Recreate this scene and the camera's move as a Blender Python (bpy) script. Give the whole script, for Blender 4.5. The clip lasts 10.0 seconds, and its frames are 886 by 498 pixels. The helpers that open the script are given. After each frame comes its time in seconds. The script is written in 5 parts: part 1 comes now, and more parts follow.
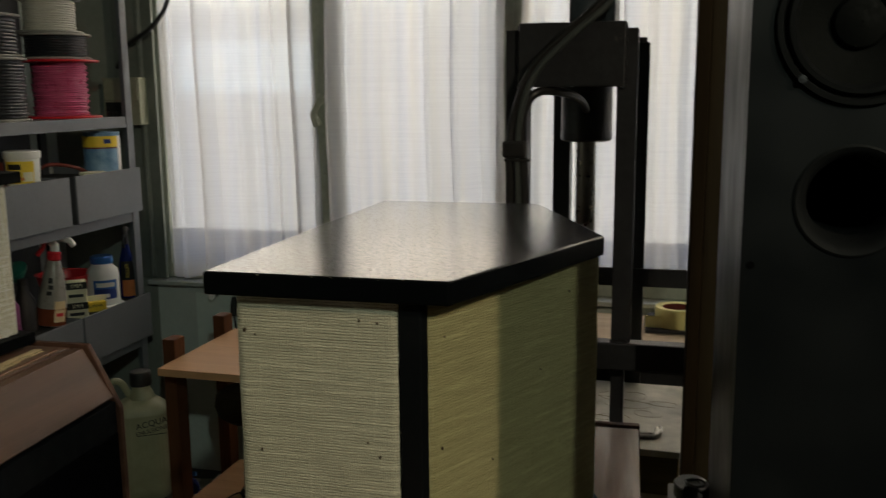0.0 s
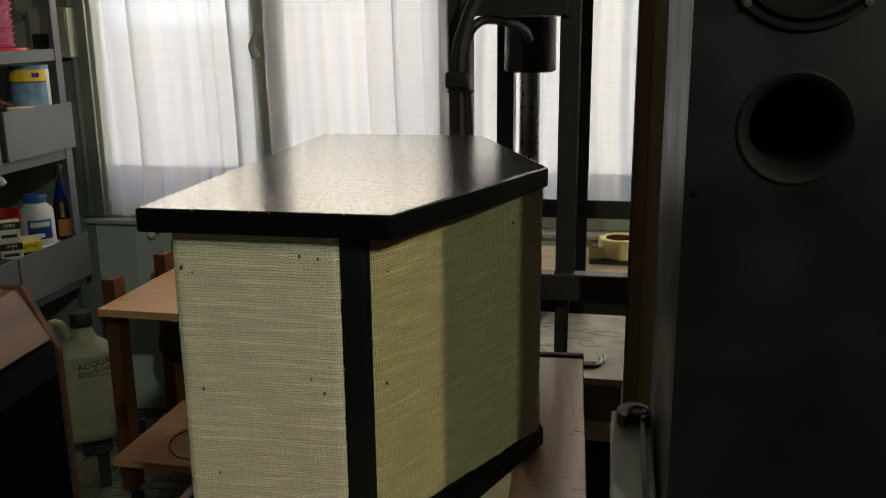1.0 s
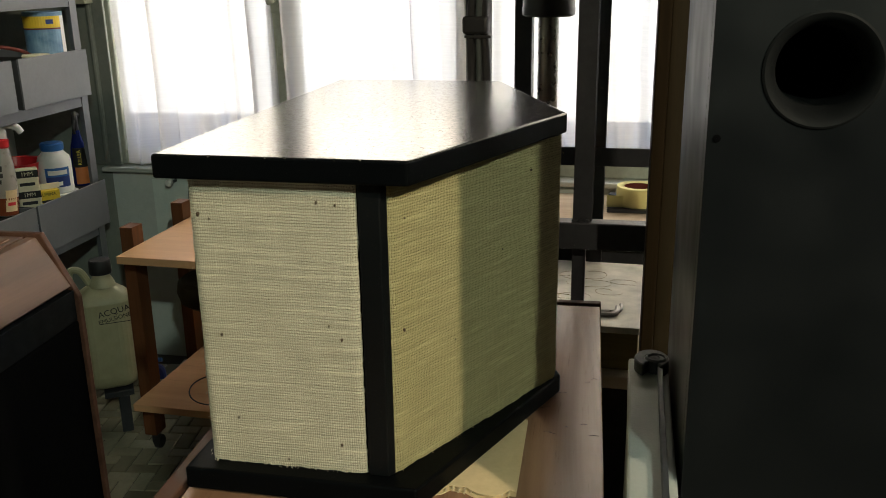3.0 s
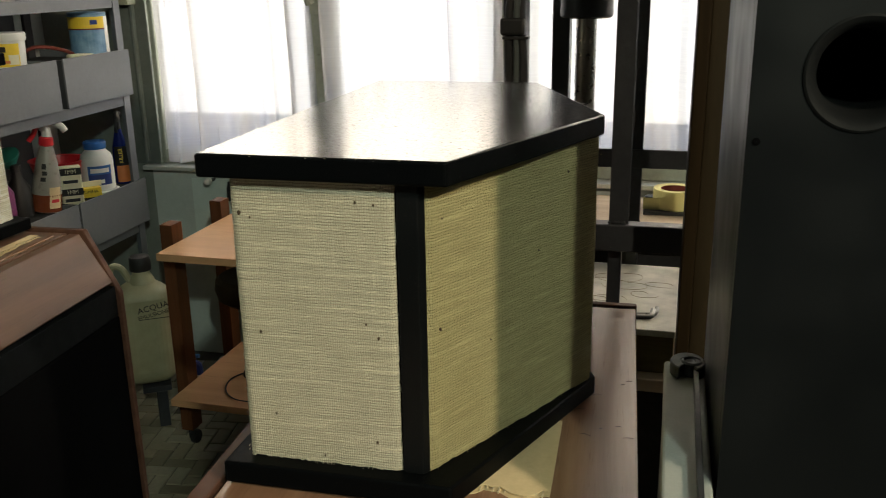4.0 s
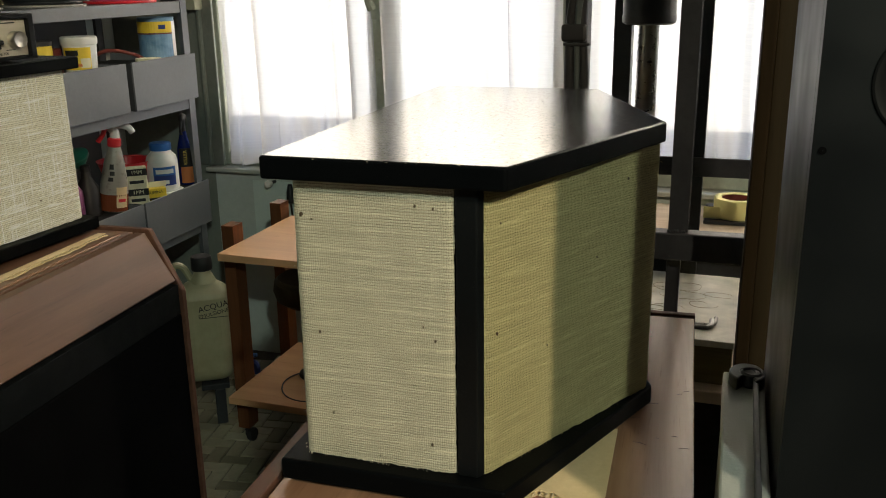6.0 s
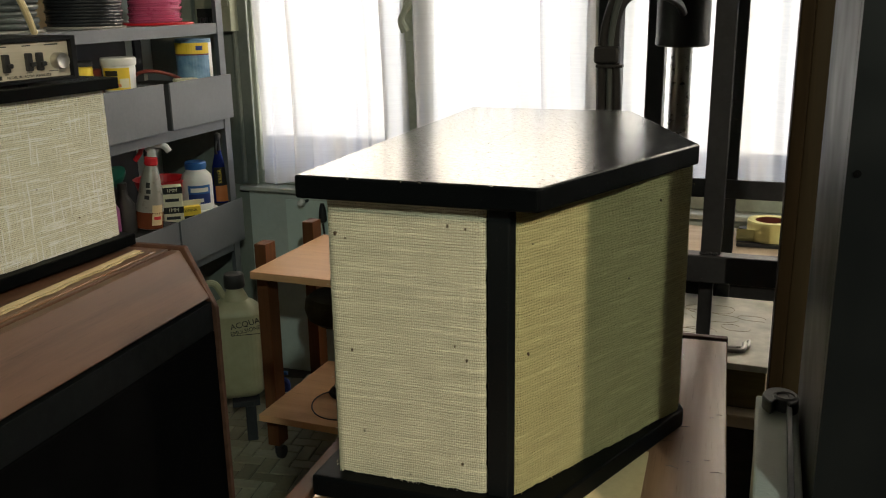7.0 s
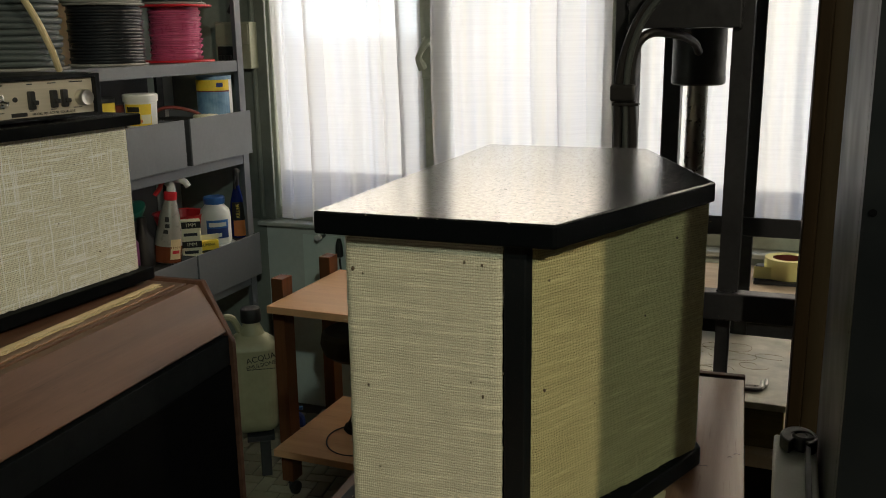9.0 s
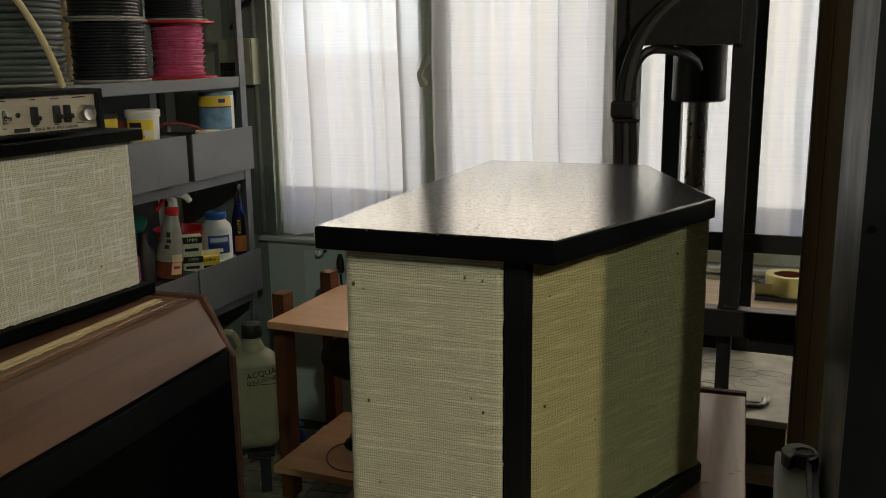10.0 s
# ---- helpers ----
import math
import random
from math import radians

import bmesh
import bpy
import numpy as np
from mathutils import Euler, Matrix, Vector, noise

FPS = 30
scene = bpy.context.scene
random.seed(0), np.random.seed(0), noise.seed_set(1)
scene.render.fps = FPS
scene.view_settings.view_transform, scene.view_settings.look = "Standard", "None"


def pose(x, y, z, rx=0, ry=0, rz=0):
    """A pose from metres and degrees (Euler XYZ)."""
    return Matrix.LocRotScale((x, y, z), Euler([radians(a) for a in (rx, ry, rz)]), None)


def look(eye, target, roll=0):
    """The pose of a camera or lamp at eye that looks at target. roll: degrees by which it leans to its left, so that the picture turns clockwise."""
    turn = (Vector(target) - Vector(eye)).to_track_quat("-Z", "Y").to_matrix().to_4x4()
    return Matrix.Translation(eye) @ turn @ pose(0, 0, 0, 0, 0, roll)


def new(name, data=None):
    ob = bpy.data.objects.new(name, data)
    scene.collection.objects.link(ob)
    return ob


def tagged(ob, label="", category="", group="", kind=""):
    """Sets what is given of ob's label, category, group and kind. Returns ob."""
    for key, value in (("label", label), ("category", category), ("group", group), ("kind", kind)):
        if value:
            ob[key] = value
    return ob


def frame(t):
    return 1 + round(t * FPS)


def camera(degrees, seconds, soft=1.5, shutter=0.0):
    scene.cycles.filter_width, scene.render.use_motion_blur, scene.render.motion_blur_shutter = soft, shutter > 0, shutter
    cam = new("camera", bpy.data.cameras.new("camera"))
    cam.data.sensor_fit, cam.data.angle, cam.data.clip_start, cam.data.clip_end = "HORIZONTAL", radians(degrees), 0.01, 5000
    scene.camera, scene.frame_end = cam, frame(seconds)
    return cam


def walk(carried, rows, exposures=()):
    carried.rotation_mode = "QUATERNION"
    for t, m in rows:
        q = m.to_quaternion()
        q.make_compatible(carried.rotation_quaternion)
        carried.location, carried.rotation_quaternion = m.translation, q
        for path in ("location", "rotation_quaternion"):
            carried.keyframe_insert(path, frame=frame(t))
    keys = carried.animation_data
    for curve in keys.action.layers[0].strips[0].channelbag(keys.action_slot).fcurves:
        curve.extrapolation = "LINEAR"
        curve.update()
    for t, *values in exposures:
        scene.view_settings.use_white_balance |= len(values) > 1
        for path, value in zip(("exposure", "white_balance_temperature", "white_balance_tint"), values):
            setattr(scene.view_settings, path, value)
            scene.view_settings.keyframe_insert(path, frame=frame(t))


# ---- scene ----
cam = camera(52.3, 10.0, 0.95, 0.5)
PATH = [
    (0, (0.402, -0.714, 1.414), (-0.078, 1.196, 1.066), -0.5),
    (0.5, (0.402, -0.706, 1.412), (0.026, 1.214, 0.994), -0.6),
    (1, (0.402, -0.7, 1.41), (0.044, 1.205, 0.919), -0.6),
    (1.5, (0.401, -0.697, 1.408), (0.04, 1.192, 0.861), -0.7),
    (2, (0.4, -0.694, 1.406), (0.024, 1.178, 0.809), -0.8),
    (3.5, (0.4, -0.696, 1.407), (-0.009, 1.168, 0.808), -0.9),
    (4, (0.399, -0.701, 1.408), (-0.064, 1.151, 0.811), -0.9),
    (4.5, (0.398, -0.701, 1.408), (-0.116, 1.137, 0.81), -0.9),
    (5, (0.397, -0.705, 1.408), (-0.164, 1.12, 0.811), -0.9),
    (5.5, (0.398, -0.705, 1.408), (-0.169, 1.118, 0.813), -0.9),
    (7, (0.398, -0.713, 1.41), (-0.251, 1.101, 0.87), -0.9),
    (7.5, (0.398, -0.714, 1.41), (-0.281, 1.094, 0.891), -0.9),
    (8, (0.398, -0.717, 1.411), (-0.286, 1.095, 0.912), -0.8),
    (8.5, (0.398, -0.717, 1.412), (-0.287, 1.098, 0.924), -0.8),
    (9, (0.399, -0.719, 1.412), (-0.288, 1.101, 0.949), -0.8),
    (9.5, (0.399, -0.72, 1.412), (-0.291, 1.105, 0.971), -0.8),
    (10, (0.4, -0.72, 1.412), (-0.292, 1.107, 0.983), -0.7),
]
walk(cam, [(t, look(eye, target, roll)) for t, eye, target, roll in PATH],
     [(0, -1.14), (0.5, -1.18), (1.0, -0.72), (1.5, -0.60), (2.0, -0.14), (3.5, 0.0), (5.5, 0.0), (7.0, -0.05), (7.5, -0.31), (8.0, -0.45), (8.5, -0.48), (9.0, -0.48), (9.5, -0.55), (10.0, -0.82)])


# ---- light ----
world = bpy.data.worlds.new("world")
scene.world = world
world.use_nodes = True
sky = world.node_tree.nodes.new("ShaderNodeTexSky")
sky.sky_type, sky.sun_disc = "NISHITA", False
sky.sun_elevation, sky.sun_rotation = radians(38), radians(20)
world.node_tree.links.new(sky.outputs[0], world.node_tree.nodes["Background"].inputs[0])
world.node_tree.nodes["Background"].inputs[1].default_value = 0.1


def area(name, m, sx, sy, watts, colour):
    d = bpy.data.lights.new(name, "AREA")
    d.shape, d.size, d.size_y, d.energy, d.color = "RECTANGLE", sx, sy, watts, colour
    ob = new(name, d)
    ob.matrix_world = m
    return ob


LAMP_A = (1.45, -2.20, 2.62)      # ceiling lamps behind the camera
LAMP_B = (2.05, -1.52, 2.60)
area("ceiling_tube_light", look(LAMP_A, (0.30, 0.10, 1.1)), 0.08, 0.08, 34, (0.85, 1.0, 0.82))
area("ceiling_bulb_light", look(LAMP_B, (0.26, 0.08, 1.1)), 0.09, 0.08, 46, (1.0, 0.85, 0.60))

BACKDROP, BRIGHT = 1.9, 11.0


# ---- materials ----
def mat(name):
    m = bpy.data.materials.new(name)
    m.use_nodes = True
    nt = m.node_tree
    return m, nt, nt.nodes["Principled BSDF"]


def node(nt, kind, **values):
    n = nt.nodes.new(kind)
    for k, v in values.items():
        if k in n.inputs:
            n.inputs[k].default_value = v
    return n


def coords(nt, scale=(1, 1, 1), uv=False):
    tc = nt.nodes.new("ShaderNodeTexCoord")
    mp = nt.nodes.new("ShaderNodeMapping")
    mp.inputs["Scale"].default_value = scale
    nt.links.new(tc.outputs["UV" if uv else "Object"], mp.inputs[0])
    return mp.outputs[0]


def noise_tex(nt, vec, scale, detail=4, rough=0.55, dist=0.0):
    n = node(nt, "ShaderNodeTexNoise", Scale=scale, Detail=detail, Roughness=rough, Distortion=dist)
    nt.links.new(vec, n.inputs["Vector"])
    return n.outputs["Fac"]


def ramp(nt, fac, stops):
    r = nt.nodes.new("ShaderNodeValToRGB")
    el = r.color_ramp.elements
    while len(el) < len(stops):
        el.new(0.5)
    for e, (p, c) in zip(el, stops):
        e.position, e.color = p, (*c, 1)
    nt.links.new(fac, r.inputs[0])
    return r.outputs[0]


def mixc(nt, fac, a, b, kind="MIX"):
    n = nt.nodes.new("ShaderNodeMix")
    n.data_type, n.blend_type = "RGBA", kind
    for sock, v in ((n.inputs[0], fac), (n.inputs[6], a), (n.inputs[7], b)):
        if isinstance(v, (int, float)):
            sock.default_value = v
        elif isinstance(v, tuple):
            sock.default_value = (*v, 1)
        else:
            nt.links.new(v, sock)
    return n.outputs[2]


def maths(nt, op, a, b=0.0, c=None):
    n = nt.nodes.new("ShaderNodeMath")
    n.operation = op
    for i, v in enumerate((a, b) if c is None else (a, b, c)):
        if isinstance(v, (int, float)):
            n.inputs[i].default_value = v
        else:
            nt.links.new(v, n.inputs[i])
    return n.outputs[0]


def bump(nt, bsdf, height, dist, strength=1.0):
    b = nt.nodes.new("ShaderNodeBump")
    b.inputs["Distance"].default_value, b.inputs["Strength"].default_value = dist, strength
    nt.links.new(height, b.inputs["Height"])
    nt.links.new(b.outputs[0], bsdf.inputs["Normal"])
    nt.links.new(b.outputs[0], bsdf.inputs["Coat Normal"])


def surface(name, c1, c2, rough=0.6, metal=0.0, grain=60, big=4, relief=0.0005, wear=None, stretch=(1, 1, 1), spec=0.5):
    """Two-scale stained surface: colour from c1 to c2, fine bump, rough patches, wear colour in spots."""
    m, nt, b = mat(name)
    v = coords(nt, stretch)
    large, fine = noise_tex(nt, v, big, 5), noise_tex(nt, v, grain, 6, 0.65)
    mix = maths(nt, "ADD", maths(nt, "MULTIPLY", large, 0.6), maths(nt, "MULTIPLY", fine, 0.4))
    col = ramp(nt, mix, [(0.32, c1), (0.68, c2)])
    if wear:
        spots = noise_tex(nt, v, grain * 0.35, 6, 0.7)
        col = mixc(nt, ramp(nt, spots, [(0.66, (0, 0, 0)), (0.74, (1, 1, 1))]), col, wear)
    nt.links.new(col, b.inputs["Base Color"])
    nt.links.new(ramp(nt, fine, [(0.3, (rough * 0.8,) * 3), (0.7, (min(1, rough * 1.2),) * 3)]), b.inputs["Roughness"])
    b.inputs["Metallic"].default_value = metal
    b.inputs["Specular IOR Level"].default_value = spec
    if relief:
        bump(nt, b, fine, relief)
    return m


def wood(name, dark, light, rough=0.35, axis=1, scale=1.0, relief=0.0002, spec=0.11):
    m, nt, b = mat(name)
    st = [26 * scale] * 3
    st[axis] = 1.6 * scale
    v = coords(nt, tuple(st))
    grain = noise_tex(nt, v, 1.0, 8, 0.62, 0.6)
    tone = noise_tex(nt, coords(nt, (2.5, 2.5, 2.5)), 1.0, 3)
    col = ramp(nt, grain, [(0.28, dark), (0.72, light)])
    col = mixc(nt, maths(nt, "MULTIPLY", tone, 0.5), col, tuple(0.5 * (a + c) for a, c in zip(dark, light)))
    pores = noise_tex(nt, coords(nt, tuple(s * 9 for s in st)), 1.0, 4, 0.7)
    col = mixc(nt, ramp(nt, pores, [(0.60, (0, 0, 0)), (0.75, (0.45,) * 3)]), col, tuple(d * 0.45 for d in dark))
    scr = noise_tex(nt, coords(nt, (90, 90, 90)), 1.0, 5, 0.8)
    col = mixc(nt, ramp(nt, scr, [(0.70, (0, 0, 0)), (0.76, (0.35,) * 3)]), col, tuple(min(1, c * 1.8) for c in light))
    nt.links.new(col, b.inputs["Base Color"])
    nt.links.new(ramp(nt, grain, [(0.3, (rough * 0.85,) * 3), (0.7, (rough * 1.25,) * 3)]), b.inputs["Roughness"])
    b.inputs["Specular IOR Level"].default_value = spec
    bump(nt, b, grain, relief)
    return m


def linen(name, tint, pitch=0.0030, slubby=0.6, lines=1.0, cross=0.25, low=0.57, rows=0.55, wander=1.3):
    """Coarse plain-woven linen with dark holes and thick slub threads; the mesh's UV is in metres."""
    m, nt, b = mat(name)
    uv = coords(nt, (1, 1, 1), uv=True)
    wob = nt.nodes.new("ShaderNodeTexNoise")
    wob.inputs["Scale"].default_value, wob.inputs["Detail"].default_value = 130, 3
    nt.links.new(uv, wob.inputs["Vector"])
    shift = nt.nodes.new("ShaderNodeVectorMath")
    shift.operation = "MULTIPLY_ADD"
    nt.links.new(wob.outputs["Color"], shift.inputs[0])
    shift.inputs[1].default_value = (0.0034, 0.0026, 0)
    nt.links.new(uv, shift.inputs[2])
    sep = nt.nodes.new("ShaderNodeSeparateXYZ")
    nt.links.new(shift.outputs[0], sep.inputs[0])
    # each row of weft sits a little off the next, so the warp never lines up in straight columns
    stagger = noise_tex(nt, coords(nt, (14, 0.9 / pitch, 1), uv=True), 1.0, 2, 0.6)
    across = maths(nt, "MULTIPLY_ADD", stagger, pitch * wander, sep.outputs[0])
    su = maths(nt, "SINE", maths(nt, "MULTIPLY", across, math.pi / (pitch * 0.80)))
    sv = maths(nt, "SINE", maths(nt, "MULTIPLY", sep.outputs[1], math.pi / (pitch * 0.95)))
    au, av = maths(nt, "ABSOLUTE", su), maths(nt, "ABSOLUTE", sv)
    slub = noise_tex(nt, coords(nt, (13 * lines * lines, 210 * (0.4 + 0.6 * lines), 1), uv=True), 1.0, 4, 0.7)
    slub2 = noise_tex(nt, coords(nt, (230 * (0.4 + 0.6 * lines), 11 * lines * lines, 1), uv=True), 1.0, 4, 0.65)
    fuzz = noise_tex(nt, coords(nt, (420, 420, 1), uv=True), 1.0, 3, 0.7)
    patch = noise_tex(nt, coords(nt, (9, 9, 1), uv=True), 1.0, 4)
    thick = ramp(nt, slub, [(0.58, (0.0,) * 3), (0.70, (1.0,) * 3)])
    gu = ramp(nt, au, [(0.08, (1.0,) * 3), (0.72, (0.0,) * 3)])
    gv = ramp(nt, av, [(0.08, (1.0,) * 3), (0.72, (0.0,) * 3)])
    hole = maths(nt, "MULTIPLY", gu, gv)
    line = maths(nt, "MAXIMUM", maths(nt, "MULTIPLY", gu, cross), maths(nt, "MULTIPLY", gv, rows))
    gap = maths(nt, "ADD", maths(nt, "MULTIPLY", hole, 1.1), maths(nt, "MULTIPLY", line, 0.42))
    gap = maths(nt, "MULTIPLY", gap, maths(nt, "SUBTRACT", 1.0, maths(nt, "MULTIPLY", thick, 0.75)))
    gap = maths(nt, "MULTIPLY", gap, maths(nt, "ADD", 0.10, maths(nt, "MULTIPLY", fuzz, 1.6)))
    over = maths(nt, "MULTIPLY_ADD", maths(nt, "MULTIPLY", su, sv), 0.5, 0.5)
    light, dark = tuple(min(1, c * 1.14) for c in tint), tuple(c * 0.78 for c in tint)
    col = mixc(nt, ramp(nt, slub, [(0.34, (0.0,) * 3), (0.62, (1.0,) * 3)]), dark, light)
    col = mixc(nt, maths(nt, "MULTIPLY", over, 0.30), col, tuple(c * 0.72 for c in tint))
    col = mixc(nt, maths(nt, "MULTIPLY", patch, 0.35), col, (tint[0] * 0.92, tint[1] * 0.90, tint[2] * 0.72))
    col = mixc(nt, gap, col, (tint[0] * 0.17, tint[1] * 0.15, tint[2] * 0.10))
    pale = tuple(min(0.95, c * 1.35) for c in tint)
    for n in (slub, slub2):
        col = mixc(nt, maths(nt, "MULTIPLY", ramp(nt, n, [(low, (0.0,) * 3), (low + 0.07, (1.0,) * 3)]), slubby), col, pale)
    col = mixc(nt, ramp(nt, fuzz, [(0.34, (0.45,) * 3), (0.55, (0.0,) * 3)]), col, tuple(c * 0.45 for c in tint))
    nt.links.new(col, b.inputs["Base Color"])
    b.inputs["Roughness"].default_value = 0.9
    b.inputs["Specular IOR Level"].default_value = 0.15
    bump(nt, b, maths(nt, "SUBTRACT", maths(nt, "ADD", maths(nt, "MULTIPLY", slub, 1.5), maths(nt, "MULTIPLY", fuzz, 0.4)), gap), 0.0011)
    return m


def black_paint(name, rough, peel, dust, base=0.005, spec=0.5, coat=0.0, grain=420):
    m, nt, b = mat(name)
    v = coords(nt)
    b.inputs["Specular IOR Level"].default_value = spec
    sm = noise_tex(nt, v, 9, 2)
    nt.links.new(ramp(nt, sm, [(0.3, (rough * 0.8,) * 3), (0.75, (rough * 1.35,) * 3)]), b.inputs["Roughness"])
    b.inputs["Coat Weight"].default_value, b.inputs["Coat Roughness"].default_value, b.inputs["Coat IOR"].default_value = coat, rough * 0.8, 1.6
    sp = noise_tex(nt, v, 330, 1, 0.5)
    if coat:      # orange-peel pits and dust dull the gloss in grains
        pits = noise_tex(nt, v, 190, 4, 0.8)
        nt.links.new(ramp(nt, pits, [(0.40, (coat * 0.25,) * 3), (0.58, (coat,) * 3)]), b.inputs["Coat Weight"])
    col = mixc(nt, ramp(nt, sp, [(0.67, (0,) * 3), (0.74, (dust,) * 3)]), (base * 0.8, base, base * 1.2), (0.30, 0.27, 0.22))
    nt.links.new(col, b.inputs["Base Color"])
    height = noise_tex(nt, v, grain, 2, 0.6)
    if coat:
        nibs = ramp(nt, noise_tex(nt, v, 240, 2, 0.6), [(0.64, (0,) * 3), (0.72, (1,) * 3)])
        height = maths(nt, "ADD", height, maths(nt, "MULTIPLY", nibs, 3.0))
    bump(nt, b, height, peel)
    return m


def sheer(name):
    """Thin curtain cloth: part lets light through, with uneven horizontal threads."""
    m, nt, b = mat(name)
    nt.nodes.remove(b)
    out = nt.nodes["Material Output"]
    thread = noise_tex(nt, coords(nt, (3.5, 3.5, 260)), 1.0, 4, 0.65)
    # upright warm streaks put the light and shade of folds into the cloth colour
    fold_streaks = noise_tex(nt, coords(nt, (17, 3, 0.5)), 1.0, 3)
    col = ramp(nt, thread, [(0.25, (0.470, 0.494, 0.570)), (0.7, (0.500, 0.520, 0.595))])
    col = mixc(nt, ramp(nt, fold_streaks, [(0.38, (0.0,) * 3), (0.66, (0.85,) * 3)]), col, (0.540, 0.530, 0.505))
    tr, df, tp = (nt.nodes.new(k) for k in ("ShaderNodeBsdfTranslucent", "ShaderNodeBsdfDiffuse", "ShaderNodeBsdfTransparent"))
    nt.links.new(col, tr.inputs[0]), nt.links.new(col, df.inputs[0])
    tp.inputs[0].default_value = (1, 1, 1, 1)
    a, c = nt.nodes.new("ShaderNodeMixShader"), nt.nodes.new("ShaderNodeMixShader")
    a.inputs[0].default_value = 0.42
    nt.links.new(tr.outputs[0], a.inputs[1]), nt.links.new(df.outputs[0], a.inputs[2])
    nt.links.new(ramp(nt, thread, [(0.3, (0.28,) * 3), (0.62, (0.25,) * 3)]), c.inputs[0])
    nt.links.new(a.outputs[0], c.inputs[1]), nt.links.new(tp.outputs[0], c.inputs[2])
    nt.links.new(c.outputs[0], out.inputs[0])
    return m


def glow(name, c1, c2, strength, scale=0.6):
    m, nt, b = mat(name)
    v = coords(nt, (scale, scale, scale))
    nt.links.new(ramp(nt, noise_tex(nt, v, 1.0, 4), [(0.35, c1), (0.65, c2)]), b.inputs["Emission Color"])
    b.inputs["Base Color"].default_value = (*c1, 1)
    b.inputs["Emission Strength"].default_value = strength
    return m


def plain(name, c, rough=0.5, metal=0.0, var=0.18, grain=40, relief=0.0):
    return surface(name, tuple(x * (1 - var) for x in c), tuple(min(1, x * (1 + var)) for x in c), rough, metal, grain, grain / 8, relief)


def thin_glass(name, tint=(0.97, 0.96, 0.965)):
    m, nt, b = mat(name)
    nt.nodes.remove(b)
    t, g, x = (nt.nodes.new(k) for k in ("ShaderNodeBsdfTransparent", "ShaderNodeBsdfGlossy", "ShaderNodeMixShader"))
    t.inputs[0].default_value, g.inputs["Roughness"].default_value = (*tint, 1), 0.02
    x.inputs[0].default_value = 0.06
    nt.links.new(t.outputs[0], x.inputs[1]), nt.links.new(g.outputs[0], x.inputs[2])
    nt.links.new(x.outputs[0], nt.nodes["Material Output"].inputs[0])
    return m


BLACK_TOP = black_paint("black_lacquer", 0.12, 0.00013, 0.55, 0.003, 0.35, 0.8, 420)
BLACK_SATIN = black_paint("satin_black", 0.40, 0.00008, 0.02, 0.004, 0.25)
BLACK_EDGE = black_paint("black_board_edge", 0.45, 0.00006, 0.02, 0.0025, 0.045)
TOWER_BLACK = black_paint("tower_satin_black", 0.38, 0.00002, 0.0, 0.004, 0.34)
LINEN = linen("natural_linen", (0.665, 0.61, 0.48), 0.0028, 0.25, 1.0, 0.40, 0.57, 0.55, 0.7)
# rear panels: tint darker and yellower than the front linen's
LINEN_BACK = linen("olive_tint_linen", (0.455, 0.405, 0.215), 0.0028, 0.2, 1.15, 0.45, 0.58, 0.40, 0.8)
LINEN_OLD = linen("slubby_linen", (1.0, 0.95, 0.78), 0.0036, 0.85, 0.9, 0.75, 0.545, 0.75, 0.9)
KNOT = plain("brown_thread_knot", (0.07, 0.045, 0.025), 0.9)
WALNUT = wood("walnut_veneer", (0.066, 0.030, 0.017), (0.18, 0.092, 0.055), 0.38, 1, spec=0.35)
WALNUT_EDGE = wood("walnut_edge", (0.055, 0.025, 0.017), (0.15, 0.075, 0.05), 0.4, 1)
WALNUT_TOP = wood("reddish_walnut_top", (0.165, 0.080, 0.047), (0.37, 0.205, 0.125), 0.22, 1, spec=0.7)
# near-black fill: the shade of gaps and recesses is painted as its colour
GAP_BLACK = plain("gap_shade_black", (0.006, 0.006, 0.006), 0.9)
GRILLE_CLOTH = surface("black_grille_cloth", (0.0015, 0.0015, 0.0018), (0.004, 0.004, 0.0044), 0.95, 0, 900, 12, 0.0004, spec=0.02)
BAND_GREY = surface("dark_grey_trim", (0.003, 0.004, 0.005), (0.005, 0.006, 0.007), 0.7, 0, 40, 5, 0, spec=0.12)
BEECH = wood("orange_beech_laminate", (0.50, 0.275, 0.135), (0.66, 0.40, 0.22), 0.38, 0, 0.8)
BEECH_LEG = wood("stained_leg_wood", (0.085, 0.032, 0.014), (0.16, 0.066, 0.030), 0.42, 2)
STEEL_DARK = surface("dark_painted_steel", (0.018, 0.020, 0.024), (0.040, 0.043, 0.050), 0.42, 0.2, 90, 5, 0.0003, (0.10, 0.09, 0.08))
STEEL_ROD = surface("bare_steel", (0.24, 0.235, 0.22), (0.34, 0.33, 0.31), 0.30, 1.0, 60, 3, 0.00002)
PLATE = surface("scratched_bed_plate", (0.20, 0.20, 0.155), (0.64, 0.61, 0.50), 0.42, 0.0, 16, 9, 0.0004, (0.20, 0.19, 0.16))
RUBBER = plain("black_rubber", (0.014, 0.014, 0.015), 0.5)
SHELF_GREY = surface("grey_enamel_shelf", (0.10, 0.108, 0.122), (0.155, 0.163, 0.178), 0.42, 0.0, 70, 3, 0.0002, (0.12, 0.11, 0.10))
# darkened copy of the grey enamel for parts deep in the shelves' shade
SHELF_SHADED = plain("shaded_shelf_enamel", (0.035, 0.037, 0.042), 0.5)
PLASTER = surface("grey_green_plaster", (0.50, 0.55, 0.52), (0.64, 0.69, 0.66), 0.85, 0, 40, 2, 0.0012, (0.33, 0.35, 0.32))
